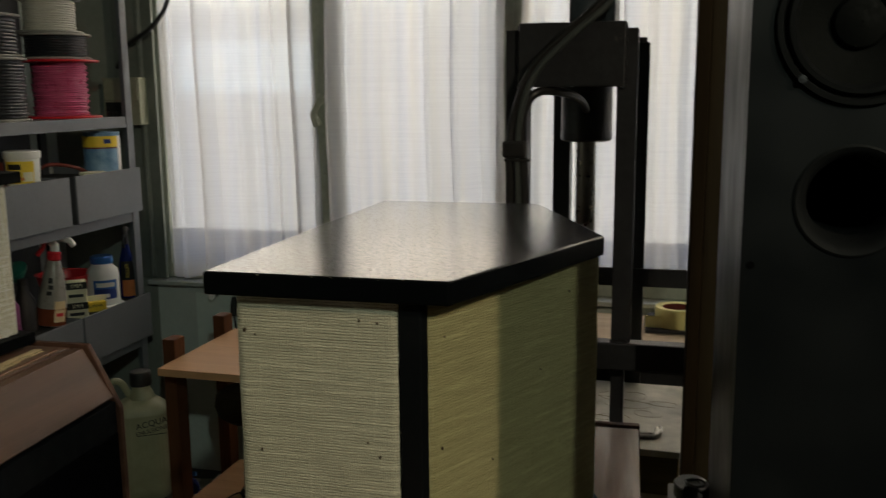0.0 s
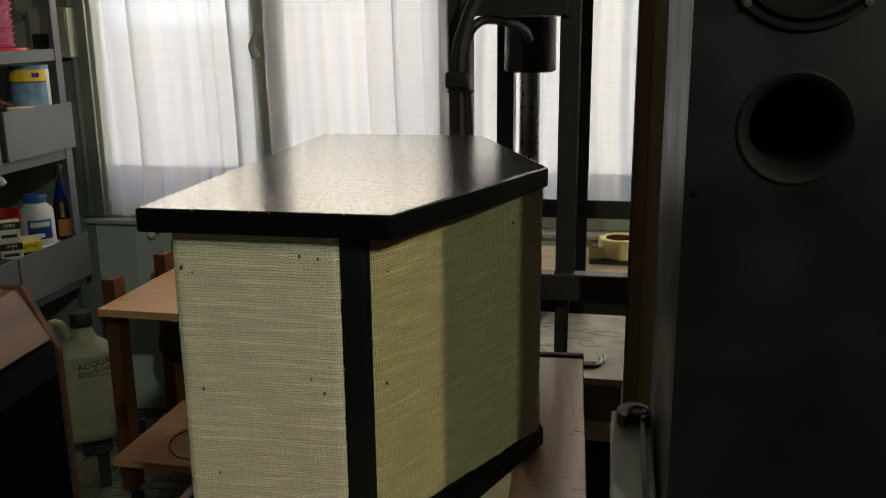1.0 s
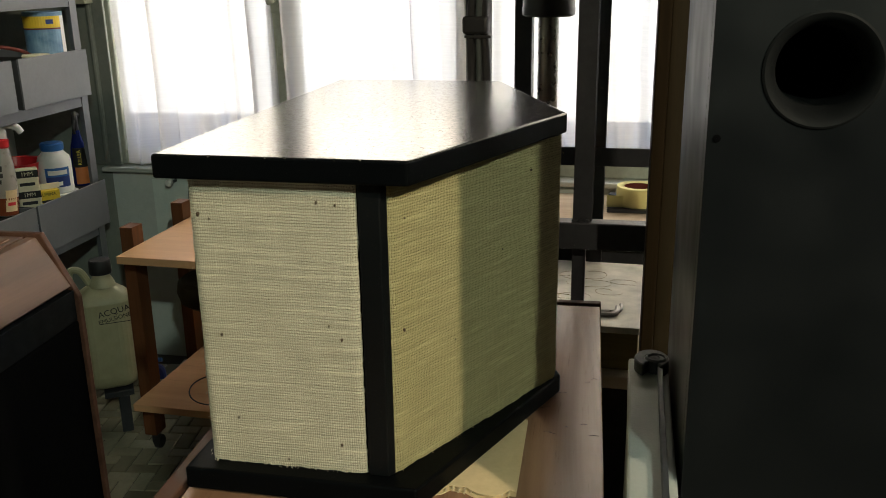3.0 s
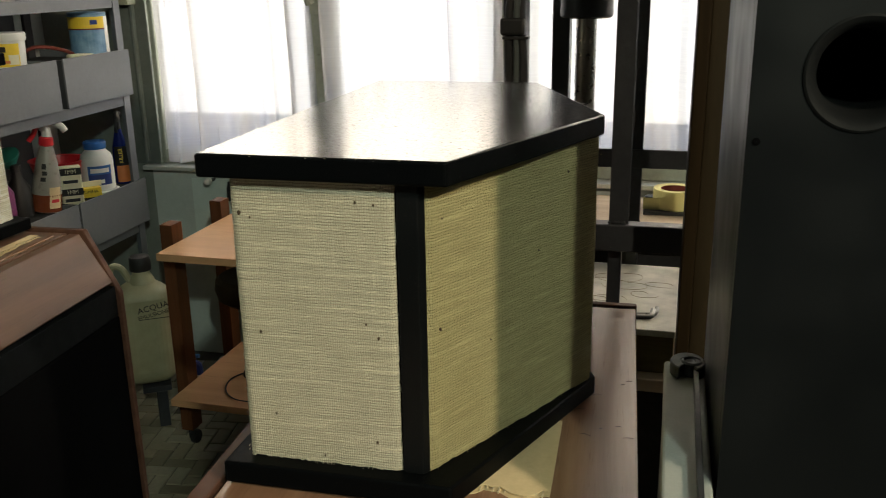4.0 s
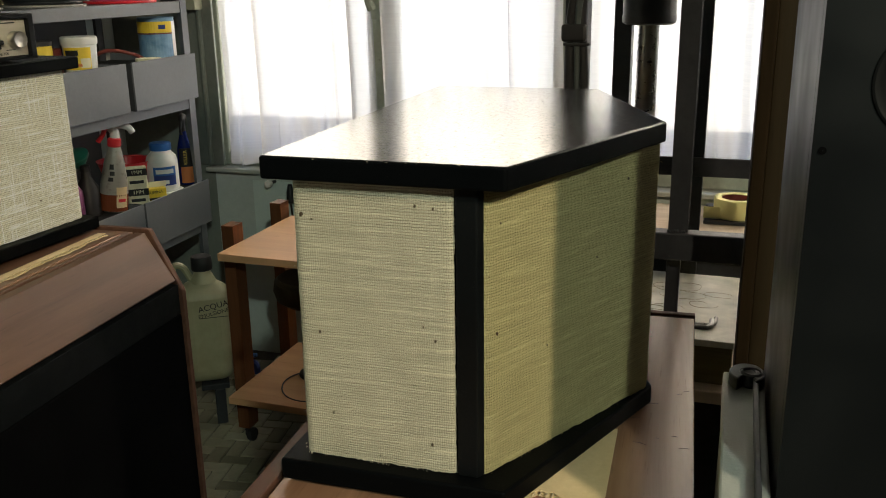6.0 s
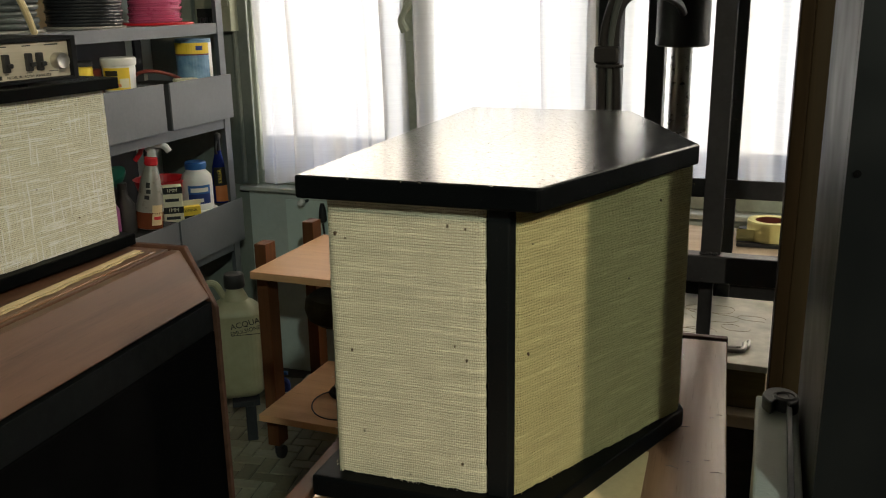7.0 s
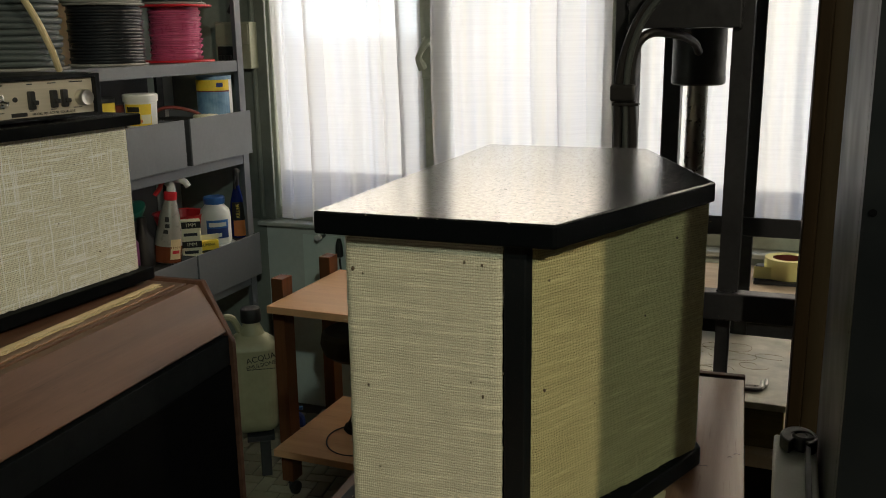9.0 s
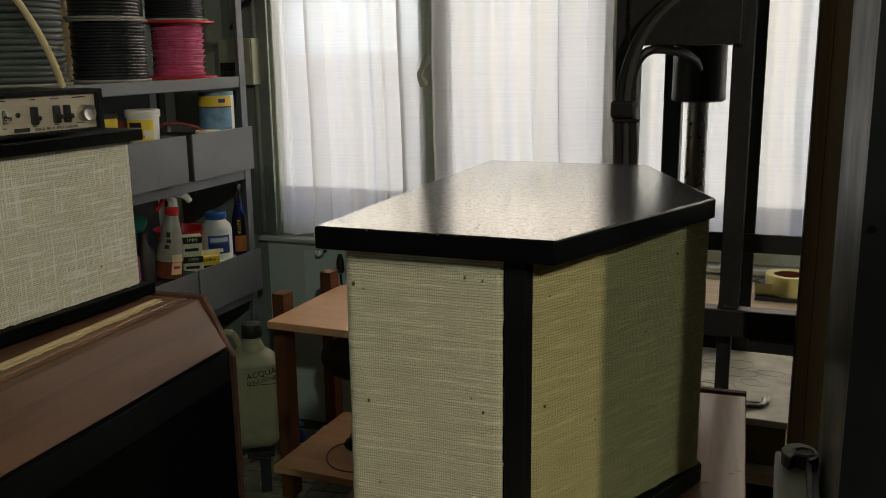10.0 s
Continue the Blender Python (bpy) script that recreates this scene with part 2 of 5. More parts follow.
PLASTER_PALE = surface("paler_plaster", (0.60, 0.69, 0.65), (0.72, 0.79, 0.75), 0.85, 0, 40, 2, 0.0008)
# unseen ceiling and walls: made dark so they throw little light back
PLASTER_IN = surface("bounce_cut_plaster", (0.075, 0.075, 0.07), (0.12, 0.115, 0.11), 0.9, 0, 40, 2, 0.001)
FRAME_PAINT = surface("old_window_paint", (0.20, 0.22, 0.18), (0.33, 0.35, 0.29), 0.5, 0, 50, 6, 0.0005, (0.13, 0.12, 0.09))
# old green paint, darkened further for the shade cast by the shelving
PIPE_PAINT = surface("shaded_green_paint", (0.11, 0.128, 0.11), (0.19, 0.21, 0.185), 0.55, 0, 50, 6, 0.0005, (0.08, 0.075, 0.06))
SILL_PAINT = surface("sill_paint", (0.36, 0.38, 0.35), (0.52, 0.54, 0.50), 0.5, 0, 50, 6, 0.0005, (0.18, 0.17, 0.14))


def tiles(name, island):
    """Worn clay tile whose tone varies from piece to piece."""
    m = surface(name, (0.21, 0.205, 0.150), (0.37, 0.355, 0.275), 0.45, 0, 60, 9, 0.0006, (0.15, 0.14, 0.105))
    nt = m.node_tree
    b = nt.nodes["Principled BSDF"]
    pick = nt.nodes.new("ShaderNodeNewGeometry" if island else "ShaderNodeObjectInfo").outputs["Random Per Island" if island else "Random"]
    old = b.inputs["Base Color"].links[0].from_socket
    nt.links.new(mixc(nt, 1.0, old, ramp(nt, pick, [(0.0, (0.50, 0.47, 0.40)), (0.5, (0.85, 0.83, 0.76)), (1.0, (1.0, 1.0, 0.97))]), "MULTIPLY"), b.inputs["Base Color"])
    return m


TILE, TILE_FAR = tiles("worn_clay_tile", False), tiles("worn_clay_tile_field", True)
GROUT = plain("dark_grout", (0.07, 0.065, 0.055), 0.9, 0, 0.3, 90)
CARD = surface("corrugated_cardboard", (0.56, 0.42, 0.22), (0.74, 0.59, 0.36), 0.85, 0, 120, 8, 0.0004)
CARD_EDGE = surface("torn_cardboard", (0.50, 0.40, 0.25), (0.72, 0.60, 0.40), 0.9, 0, 300, 20, 0.0012)
CURTAIN = sheer("sheer_curtain")
GLASS = thin_glass("window_glass")
# tint that imitates the bottom rail's shade on the curtains
GLASS_DIMMER = thin_glass("hem_dimming_glass", (0.30, 0.35, 0.45))
PLY = wood("worn_plywood", (0.36, 0.28, 0.20), (0.56, 0.46, 0.35), 0.6, 0)
OLIVE = wood("oiled_block_wood", (0.10, 0.085, 0.035), (0.22, 0.18, 0.085), 0.6, 0)
BROWN = wood("dark_brown_board", (0.014, 0.0095, 0.004), (0.040, 0.027, 0.013), 0.6, 2)
GREY_SLAB = surface("speckled_grey_stand", (0.34, 0.36, 0.345), (0.44, 0.46, 0.435), 0.45, 0, 300, 8, 0.0004, (0.42, 0.42, 0.38))
CHROME = plain("chrome", (0.75, 0.75, 0.74), 0.14, 1.0, 0.06)
ALUMINIUM = plain("turned_aluminium", (0.60, 0.58, 0.54), 0.38, 1.0, 0.08, 200)
CHAMPAGNE = surface("champagne_panel", (0.50, 0.45, 0.35), (0.60, 0.54, 0.43), 0.42, 0.35, 200, 4, 0, None, (60, 1, 60))
WHITE_PL = plain("white_plastic", (0.78, 0.78, 0.76), 0.35, 0, 0.06)
MILKY = surface("milky_polyethylene", (0.31, 0.30, 0.185), (0.43, 0.415, 0.27), 0.45, 0, 30, 6, 0.0004)
RED_PL = plain("red_plastic", (0.62, 0.025, 0.035), 0.35, 0, 0.12)
PINK = plain("pink_cable", (0.52, 0.09, 0.20), 0.3, 0, 0.15)
BLACK_CABLE = plain("black_cable", (0.018, 0.020, 0.024), 0.38, 0, 0.2)
GREY_CABLE = plain("grey_green_cable", (0.065, 0.078, 0.078), 0.5, 0, 0.2)
WHITE_CABLE = plain("pale_cable", (0.55, 0.53, 0.48), 0.5, 0, 0.15)
CREAM_PL = plain("yellowed_tube", (0.66, 0.54, 0.30), 0.4, 0, 0.12)
BLUE_PL = plain("blue_plastic", (0.035, 0.14, 0.42), 0.35, 0, 0.1)
NAVY = plain("navy_print", (0.025, 0.05, 0.22), 0.4, 0, 0.1)
YELLOW = plain("yellow_print", (0.80, 0.58, 0.05), 0.5, 0, 0.1)
CREAM = plain("cream_print", (0.74, 0.70, 0.52), 0.5, 0, 0.1)
TIN_BLUE = surface("blue_tin_print", (0.05, 0.16, 0.34), (0.30, 0.48, 0.66), 0.35, 0, 30, 12, 0)
AMBER = plain("amber_liquid", (0.16, 0.045, 0.020), 0.15, 0, 0.15)
SPRAY = plain("frosted_spray_plastic", (0.27, 0.255, 0.23), 0.3, 0, 0.1)
COBALT = plain("cobalt_bottle", (0.015, 0.025, 0.16), 0.12, 0, 0.1)
ORANGE = plain("orange_label", (0.62, 0.20, 0.06), 0.45, 0, 0.1)
TAPE = plain("yellow_masking_tape", (0.72, 0.68, 0.30), 0.7, 0, 0.06)
PURPLE = plain("purple_plastic", (0.22, 0.05, 0.16), 0.35, 0, 0.1)
BOX_CREAM = plain("aged_junction_box", (0.25, 0.26, 0.19), 0.55, 0, 0.2)
RUST = plain("dull_red_print", (0.16, 0.03, 0.02), 0.5)
INK = plain("black_ink", (0.01, 0.01, 0.01), 0.6)
GREEN = plain("green_plastic", (0.02, 0.14, 0.11), 0.4)
CONE = surface("woofer_cone", (0.003, 0.0035, 0.0035), (0.006, 0.0065, 0.006), 0.8, 0, 300, 10, 0.0003, spec=0.1)
PORT_GREY = surface("grey_port_flare", (0.005, 0.0055, 0.006), (0.008, 0.0085, 0.009), 0.65, 0, 60, 8, 0.00005, spec=0.12)


# ---- mesh helpers ----
def box(bm, x0, x1, y0, y1, z0, z1, bevel=0.0, seg=2):
    r = bmesh.ops.create_cube(bm, size=1.0, matrix=Matrix.LocRotScale(((x0 + x1) / 2, (y0 + y1) / 2, (z0 + z1) / 2), None, (x1 - x0, y1 - y0, z1 - z0)))
    if bevel:
        es = list({e for v in r["verts"] for e in v.link_edges})
        bmesh.ops.bevel(bm, geom=es, offset=bevel, segments=seg, affect="EDGES", profile=0.5)
    return bm


def prism(bm, pts, z0, z1, bevel=0.0, seg=3):
    lo, hi = [bm.verts.new((x, y, z0)) for x, y in pts], [bm.verts.new((x, y, z1)) for x, y in pts]
    fs = [bm.faces.new(lo[::-1]), bm.faces.new(hi)]
    n = len(pts)
    fs += [bm.faces.new((lo[i], lo[(i + 1) % n], hi[(i + 1) % n], hi[i])) for i in range(n)]
    bmesh.ops.recalc_face_normals(bm, faces=fs)
    if bevel:
        bmesh.ops.bevel(bm, geom=list({e for f in fs for e in f.edges}), offset=bevel, segments=seg, affect="EDGES", profile=0.5)
    return bm


def lathe(bm, profile, centre=(0, 0, 0), seg=32, m=None, sx=1.0, sy=1.0):
    """Turns (radius, height) pairs about z."""
    rings = []
    for r, z in profile:
        ring = []
        for i in range(seg):
            a = 2 * math.pi * i / seg
            p = Vector((r * sx * math.cos(a), r * sy * math.sin(a), z))
            ring.append(bm.verts.new((m @ p if m else p) + Vector(centre)))
        rings.append(ring)
    for a, b in zip(rings, rings[1:]):
        for i in range(seg):
            bm.faces.new((a[i], a[(i + 1) % seg], b[(i + 1) % seg], b[i]))
    bm.faces.new(rings[0][::-1]), bm.faces.new(rings[-1])
    return bm


def smooth_line(pts, steps=8):
    p = [Vector(q) for q in pts]
    p = [p[0] * 2 - p[1]] + p + [p[-1] * 2 - p[-2]]
    out = []
    for i in range(1, len(p) - 2):
        for k in range(steps):
            t = k / steps
            a, b, c, d = p[i - 1:i + 3]
            out.append(0.5 * ((2 * b) + (c - a) * t + (2 * a - 5 * b + 4 * c - d) * t * t + (3 * b - a - 3 * c + d) * t ** 3))
    return out + [p[-2]]


def tube(bm, pts, r, seg=8, steps=8, closed=False):
    line = smooth_line(pts, steps) if steps > 1 else [Vector(q) for q in pts]
    rings, side = [], None
    for i, q in enumerate(line):
        d = (line[min(i + 1, len(line) - 1)] - line[max(i - 1, 0)]).normalized()
        if side is None:
            side = d.orthogonal().normalized()
        side = (side - d * side.dot(d)).normalized()
        up = d.cross(side)
        rr = r(i / (len(line) - 1)) if callable(r) else r
        rings.append([bm.verts.new(q + rr * (math.cos(2 * math.pi * k / seg) * side + math.sin(2 * math.pi * k / seg) * up)) for k in range(seg)])
    for a, b in zip(rings, rings[1:]):
        for k in range(seg):
            bm.faces.new((a[k], a[(k + 1) % seg], b[(k + 1) % seg], b[k]))
    bm.faces.new(rings[0][::-1]), bm.faces.new(rings[-1])
    return bm


def ring(bm, centre, R, r, seg=40, sides=6, wob=0.0):
    rows = []
    for i in range(seg):
        a = 2 * math.pi * i / seg
        rr = R + wob * math.sin(3 * a + centre[2] * 90)
        rows.append([bm.verts.new((centre[0] + (rr + r * math.cos(2 * math.pi * k / sides)) * math.cos(a), centre[1] + (rr + r * math.cos(2 * math.pi * k / sides)) * math.sin(a),
                                   centre[2] + r * math.sin(2 * math.pi * k / sides) + wob * math.cos(2 * a + centre[2] * 70))) for k in range(sides)])
    for i in range(seg):
        a, b = rows[i], rows[(i + 1) % seg]
        for k in range(sides):
            bm.faces.new((a[k], b[k], b[(k + 1) % sides], a[(k + 1) % sides]))
    return bm


def part(name, bm, material, parent=None, label="", flat=False):
    bmesh.ops.recalc_face_normals(bm, faces=bm.faces)
    me = bpy.data.meshes.new(name)
    bm.to_mesh(me)
    bm.free()
    me.materials.append(material)
    if not flat:
        me.polygons.foreach_set("use_smooth", [True] * len(me.polygons))
        me.set_sharp_from_angle(angle=radians(35))
    ob = new(name, me)
    ob.parent = parent
    if label:
        tagged(ob, label)
    areas = sorted(f.area for f in ob.data.polygons)
    if areas and not flat:      # broad faces of bevelled boards stay plane
        limit = 8 * areas[len(areas) // 2]
        for f in ob.data.polygons:
            if f.area > limit:
                f.use_smooth = False
    return ob


def thing(name, label, category, m=None, group=""):
    ob = new(name)
    ob.empty_display_size = 0.05
    if m is not None:
        ob.matrix_basis = m
    return tagged(ob, label, category, group)


def structure(name, bm, material, label, category="", flat=False):
    return tagged(part(name, bm, material, None, label, flat), label, category or name.split("_")[0], kind="structure")


def B():
    return bmesh.new()


def words(name, text, size, m, material, parent, depth=0.0004):
    cu = bpy.data.curves.new(name, "FONT")
    cu.body, cu.size, cu.extrude, cu.align_x, cu.align_y = text, size, depth, "CENTER", "CENTER"
    tmp = bpy.data.objects.new(name, cu)
    me = bpy.data.meshes.new_from_object(tmp)
    bpy.data.objects.remove(tmp)
    me.materials.append(material)
    ob = new(name, me)
    ob.parent, ob.matrix_basis = parent, m
    return ob


# ---- structure ----
YW, XL, XR, YB, ZC = 2.20, -1.80, 3.2, -4.2, 3.05      # window wall, side walls, back wall, ceiling
SILL, HEAD = 0.735, 2.55
WX0, WX1 = -1.42, 2.44
structure("floor", box(B(), XL, XR, YB, YW + 0.3, -0.1, -0.004), GROUT, "dark grouted base of the workshop's tiled floor")
structure("ceiling", box(B(), XL, XR, YB, YW + 0.3, ZC, ZC + 0.15), PLASTER_IN, "plain unseen plastered workshop ceiling, darkened to cut bounce light")
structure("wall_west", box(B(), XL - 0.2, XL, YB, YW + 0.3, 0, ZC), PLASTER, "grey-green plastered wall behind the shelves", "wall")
structure("wall_east", box(B(), XR, XR + 0.2, YB, YW + 0.3, 0, ZC), PLASTER_IN, "plain unseen plastered side wall of the workshop, darkened to cut bounce light", "wall")
structure("wall_south", box(B(), XL, XR, YB - 0.2, YB, 0, ZC), PLASTER_IN, "plain unseen plastered rear wall of the workshop, darkened to cut bounce light", "wall")
bm = B()
box(bm, WX1, XR, YW, YW + 0.09, 0, ZC)
box(bm, WX0, WX1, YW, YW + 0.09, 0, SILL - 0.019)
box(bm, WX0, WX1, YW, YW + 0.09, HEAD, ZC)
# pier plaster is coloured darker to stand for the weak light behind the shelves
structure("wall_north_pier", box(B(), XL, WX0, YW, YW + 0.09, 0, ZC), surface("dimmed_green_plaster", (0.17, 0.19, 0.165), (0.27, 0.29, 0.26), 0.85, 0, 40, 2, 0.0012, (0.12, 0.13, 0.11)), "green plaster pier behind the shelving, its weak light put into the colour", "wall")
structure("wall_north", bm, PLASTER, "stained grey-green plaster wall under a row of windows", "wall")
structure("window_sill", box(B(), WX0 - 0.02, WX1, YW - 0.035, YW + 0.12, SILL - 0.017, SILL, 0.004), SILL_PAINT, "narrow painted metal window sill with old grime", "sill")

# distance outside the windows: a pale facade with a strip of open sky
BACK_WALL = glow("bright_facade_outside", (0.88, 0.95, 1.0), (1.0, 0.98, 0.96), BACKDROP, 1.2)
BACK_SKY = glow("bright_sky_outside", (1.0, 0.86, 0.64), (1.0, 0.90, 0.72), BRIGHT, 1.0)
BACK_GAP = glow("pale_blue_sky_gap", (0.78, 0.92, 1.0), (0.90, 0.97, 1.0), BACKDROP * 1.8, 3.0)
tagged(part("backdrop", box(B(), -5.5, 6.0, 4.2, 4.25, -0.5, 5.5), BACK_WALL), "sunlit pale facade across the yard", "backdrop", kind="structure")
tagged(part("backdrop_sky", box(B(), -5.5, 6.0, 4.15, 4.198, 1.96, 5.5), BACK_SKY), "bright sky above the facade across the yard", "backdrop", kind="structure")
tagged(part("backdrop_sky", box(B(), -2.42, -1.52, 4.16, 4.195, 1.44, 1.66), BACK_GAP), "strip of bright sky beyond the yard", "backdrop", kind="structure")

# sashes: one every 0.64 m, with a slim stile pair between
SASH = [(-1.42, -0.745), (-0.745, -0.103), (-0.103, 0.537), (0.537, 1.177), (1.177, 1.817), (1.817, 2.44)]
for i, (x0, x1) in enumerate(SASH):
    win = tagged(thing(f"window_{i + 1}", "old grey-green painted window sash with clear glass", "window", pose(0, 0, 0)), kind="structure")
    bm = B()
    y0, y1 = YW + 0.02, YW + 0.075
    box(bm, x0 + 0.004, x0 + 0.052, y0, y1, SILL + 0.002, HEAD, 0.005)
    box(bm, x1 - 0.052, x1 - 0.004, y0, y1, SILL + 0.002, HEAD, 0.005)
    box(bm, x0 + 0.05, x1 - 0.05, y0 + 0.004, y1 - 0.004, SILL + 0.002, 0.789, 0.004)
    box(bm, x0 + 0.05, x1 - 0.05, y0 + 0.004, y1 - 0.004, HEAD - 0.10, HEAD - 0.002, 0.004)
    part("window_frame", bm, FRAME_PAINT, win)
    part("meeting_bead", box(B(), x1 - 0.018, x1 + 0.012, y0 - 0.012, y0 - 0.001, SILL + 0.004, HEAD - 0.004, 0.004), FRAME_PAINT, win)
    pane = part("pane", box(B(), x0 + 0.05, x1 - 0.05, YW + 0.046, YW + 0.050, 0.9205, HEAD - 0.10), GLASS, win)
    # added pane, dims the view behind the hem in place of the rail's shadow
    low = part("hem_dimmer_pane", box(B(), x0 + 0.05, x1 - 0.05, YW + 0.046, YW + 0.050, 0.790, 0.920), GLASS_DIMMER, win, "bluish pane added to darken the curtain's hem")
    low.visible_shadow = False
    pane.visible_shadow = False
    if i == 0:
        h = part("handle", tube(B(), [(x1 - 0.022, y0 - 0.02, 1.30), (x1 - 0.030, y0 - 0.036, 1.335), (x1 - 0.012, y0 - 0.040, 1.37), (x1 + 0.004, y0 - 0.03, 1.395)],
                                lambda t: 0.009 + 0.009 * abs(2 * t - 1), 10), FRAME_PAINT, win, "worn pale window latch handle")
        part("latch_plate", box(B(), x1 - 0.026, x1 + 0.012, y0 - 0.022, y0 - 0.010, 1.265, 1.40, 0.004), FRAME_PAINT, win)


def curtain(x0, x1, zb, zt, seed):
    """A hanging sheet with vertical folds that widen towards the hem."""
    rnd = random.Random(seed)
    waves = [(rnd.uniform(24, 34), rnd.uniform(0, 6), 0.011), (rnd.uniform(52, 70), rnd.uniform(0, 6), 0.009), (rnd.uniform(110, 150), rnd.uniform(0, 6), 0.0035)]
    nx, nz = 340, 24
    pleat = rnd.uniform(0.075, 0.10)
    bm = B()
    rows = []
    for j in range(nz + 1):
        t = j / nz
        z = zb + (zt - zb) * t
        row = []
        for i in range(nx + 1):
            s = i / nx
            drift = 0.25 * math.sin(1.3 * z + seed)
            y = sum(a * (1.25 - 0.45 * t) * math.sin(w * (x0 + (x1 - x0) * s) + p + drift * w / 25) for w, p, a in waves)
            ph = 2 * math.pi * s * (x1 - x0) / pleat + 1.9 * math.sin(4.3 * s + seed) + drift
            fold = 0.5 + 0.5 * math.sin(9.3 * s + 1.9 * seed)
            y += 0.020 * fold * math.sin(ph)
            x = x0 + (x1 - x0) * s + 0.015 * fold ** 2 * math.sin(ph + 0.9) * min(1, 8 * s, 8 * (1 - s)) + 0.004 * fold * math.sin(2 * ph) * min(1, 8 * s, 8 * (1 - s)) - 0.03 * (0.5 - s) * (1 - t) + 0.006 * math.sin(5 * z + seed) + 0.010 * (0.5 - s) * math.sin(2.2 * t + seed)
            zz = z + (0.006 * math.sin(26 * s + seed) if j == 0 else 0)
            row.append(bm.verts.new((x, YW - 0.030 + y, zz)))
        rows.append(row)
    for a, b in zip(rows, rows[1:]):
        for i in range(nx):
            bm.faces.new((a[i], a[i + 1], b[i + 1], b[i]))
    c = part("curtain", bm, CURTAIN)
    tagged(c, "sheer off-white curtain hanging in soft folds before a window", "curtain", "window curtains")
    bm = B()
    line = [rows_pt for rows_pt in ((x0 + (x1 - x0) * k / 12, YW - 0.030, HEAD - 0.06) for k in range(13))]
    tube(bm, line, 0.005, 8, 1)
    part("curtain_rod", bm, CHROME, c)
    return c


for i, (x0, x1) in enumerate([(-1.322, -0.782), (-0.702, -0.126), (-0.055, 0.485), (0.59, 1.125), (1.23, 1.765), (1.87, 2.41)]):
    curtain(x0, x1, 0.752 if i != 2 else 0.845, HEAD - 0.055, i + 3)

# herringbone clay tiles: those beside the table one by one
floor_base = bpy.data.objects["floor"]
TW = 0.047
tile_mesh = []
for w, d in ((2, 1), (1, 2)):
    bm = box(B(), 0.002, w * TW - 0.002, 0.002, d * TW - 0.002, -0.006, 0.0, 0.0015, 1)
    me = bpy.data.meshes.new("tile")
    bm.to_mesh(me)
    bm.free()
    me.materials.append(TILE)
    tile_mesh.append(me)
tilt = Matrix.Translation((-1.0, 1.4, 0)) @ Matrix.Rotation(radians(8), 4, "Z")
far_tiles = B()
for i in range(-20, 34):
    for j in range(-40, 20):
        c = (i - j) % 4
        if c not in (0, 3):
            continue
        p = tilt @ Vector((i * TW, j * TW, 0))
        if not (XL + 0.1 < p.x < 0.5 and -0.2 < p.y < YW - 0.1):
            continue
        if -1.30 < p.x < -0.60 and 0.95 < p.y < 2.0:
            ob = new("tile", tile_mesh[0 if c == 0 else 1])
            ob.parent, ob.matrix_basis = floor_base, tilt @ Matrix.Translation((i * TW, j * TW, 0.0006 * ((i * 7 + j * 3) % 3)))
        else:
            w, d = (2, 1) if c == 0 else (1, 2)
            q = [tilt @ Vector((i * TW + a, j * TW + b, 0)) for a, b in ((0.002, 0.002), (w * TW - 0.002, 0.002), (w * TW - 0.002, d * TW - 0.002), (0.002, d * TW - 0.002))]
            top = [far_tiles.verts.new(v) for v in q]
            bot = [far_tiles.verts.new(v - Vector((0, 0, 0.006))) for v in q]
            far_tiles.faces.new(top)
            for k in range(4):
                far_tiles.faces.new((top[k], bot[k], bot[(k + 1) % 4], top[(k + 1) % 4]))
tagged(part("floor_tiles", far_tiles, TILE_FAR, None, "", True), "worn clay tiles laid in herringbone", "tiles", kind="stuff")


# ceiling lamps, behind the camera
def ceiling_lamp(c, w, d, label):
    lamp = thing("ceiling_lamp", label, "lamp", pose(c[0], c[1], 0))
    part("stem", tube(B(), [(0, 0, c[2] + 0.10), (0, 0, ZC)], 0.012, 8, 1), STEEL_DARK, lamp)
    part("diffuser", box(B(), -w / 3, w / 3, -d / 3, d / 3, c[2] + 0.07, c[2] + 0.0895, 0.004), glow("lamp_diffuser", (1, 0.96, 0.88), (1, 0.97, 0.9), 3.0), lamp)
    part("housing", box(B(), -w / 2 - 0.04, w / 2 + 0.04, -d / 2 - 0.04, d / 2 + 0.04, c[2] + 0.09, c[2] + 0.15, 0.01), WHITE_PL, lamp)


ceiling_lamp(LAMP_A, 0.3, 0.3, "white metal ceiling lamp on a short stem")
ceiling_lamp(LAMP_B, 0.24, 0.24, "white metal ceiling lamp on a short stem")


# ---- the linen-covered loudspeakers ----
SW, SD, SS, SH = 0.533, 0.337, 0.2275, 0.326       # width, depth at the apex, side depth, height


def plan(inset=0.0):
    pts = [Vector(p) for p in ((0, 0), (SS, 0), (SD, SW / 2), (SS, SW), (0, SW))]
    if not inset:
        return [tuple(p) for p in pts]
    out = []
    for i, p in enumerate(pts):
        a, b = (p - pts[i - 1]).normalized(), (pts[(i + 1) % 5] - p).normalized()
        na, nb = Vector((-a.y, a.x)), Vector((-b.y, b.x))
        k = (na + nb).normalized()
        out.append(tuple(p + k * inset / k.dot(na)))
    return out


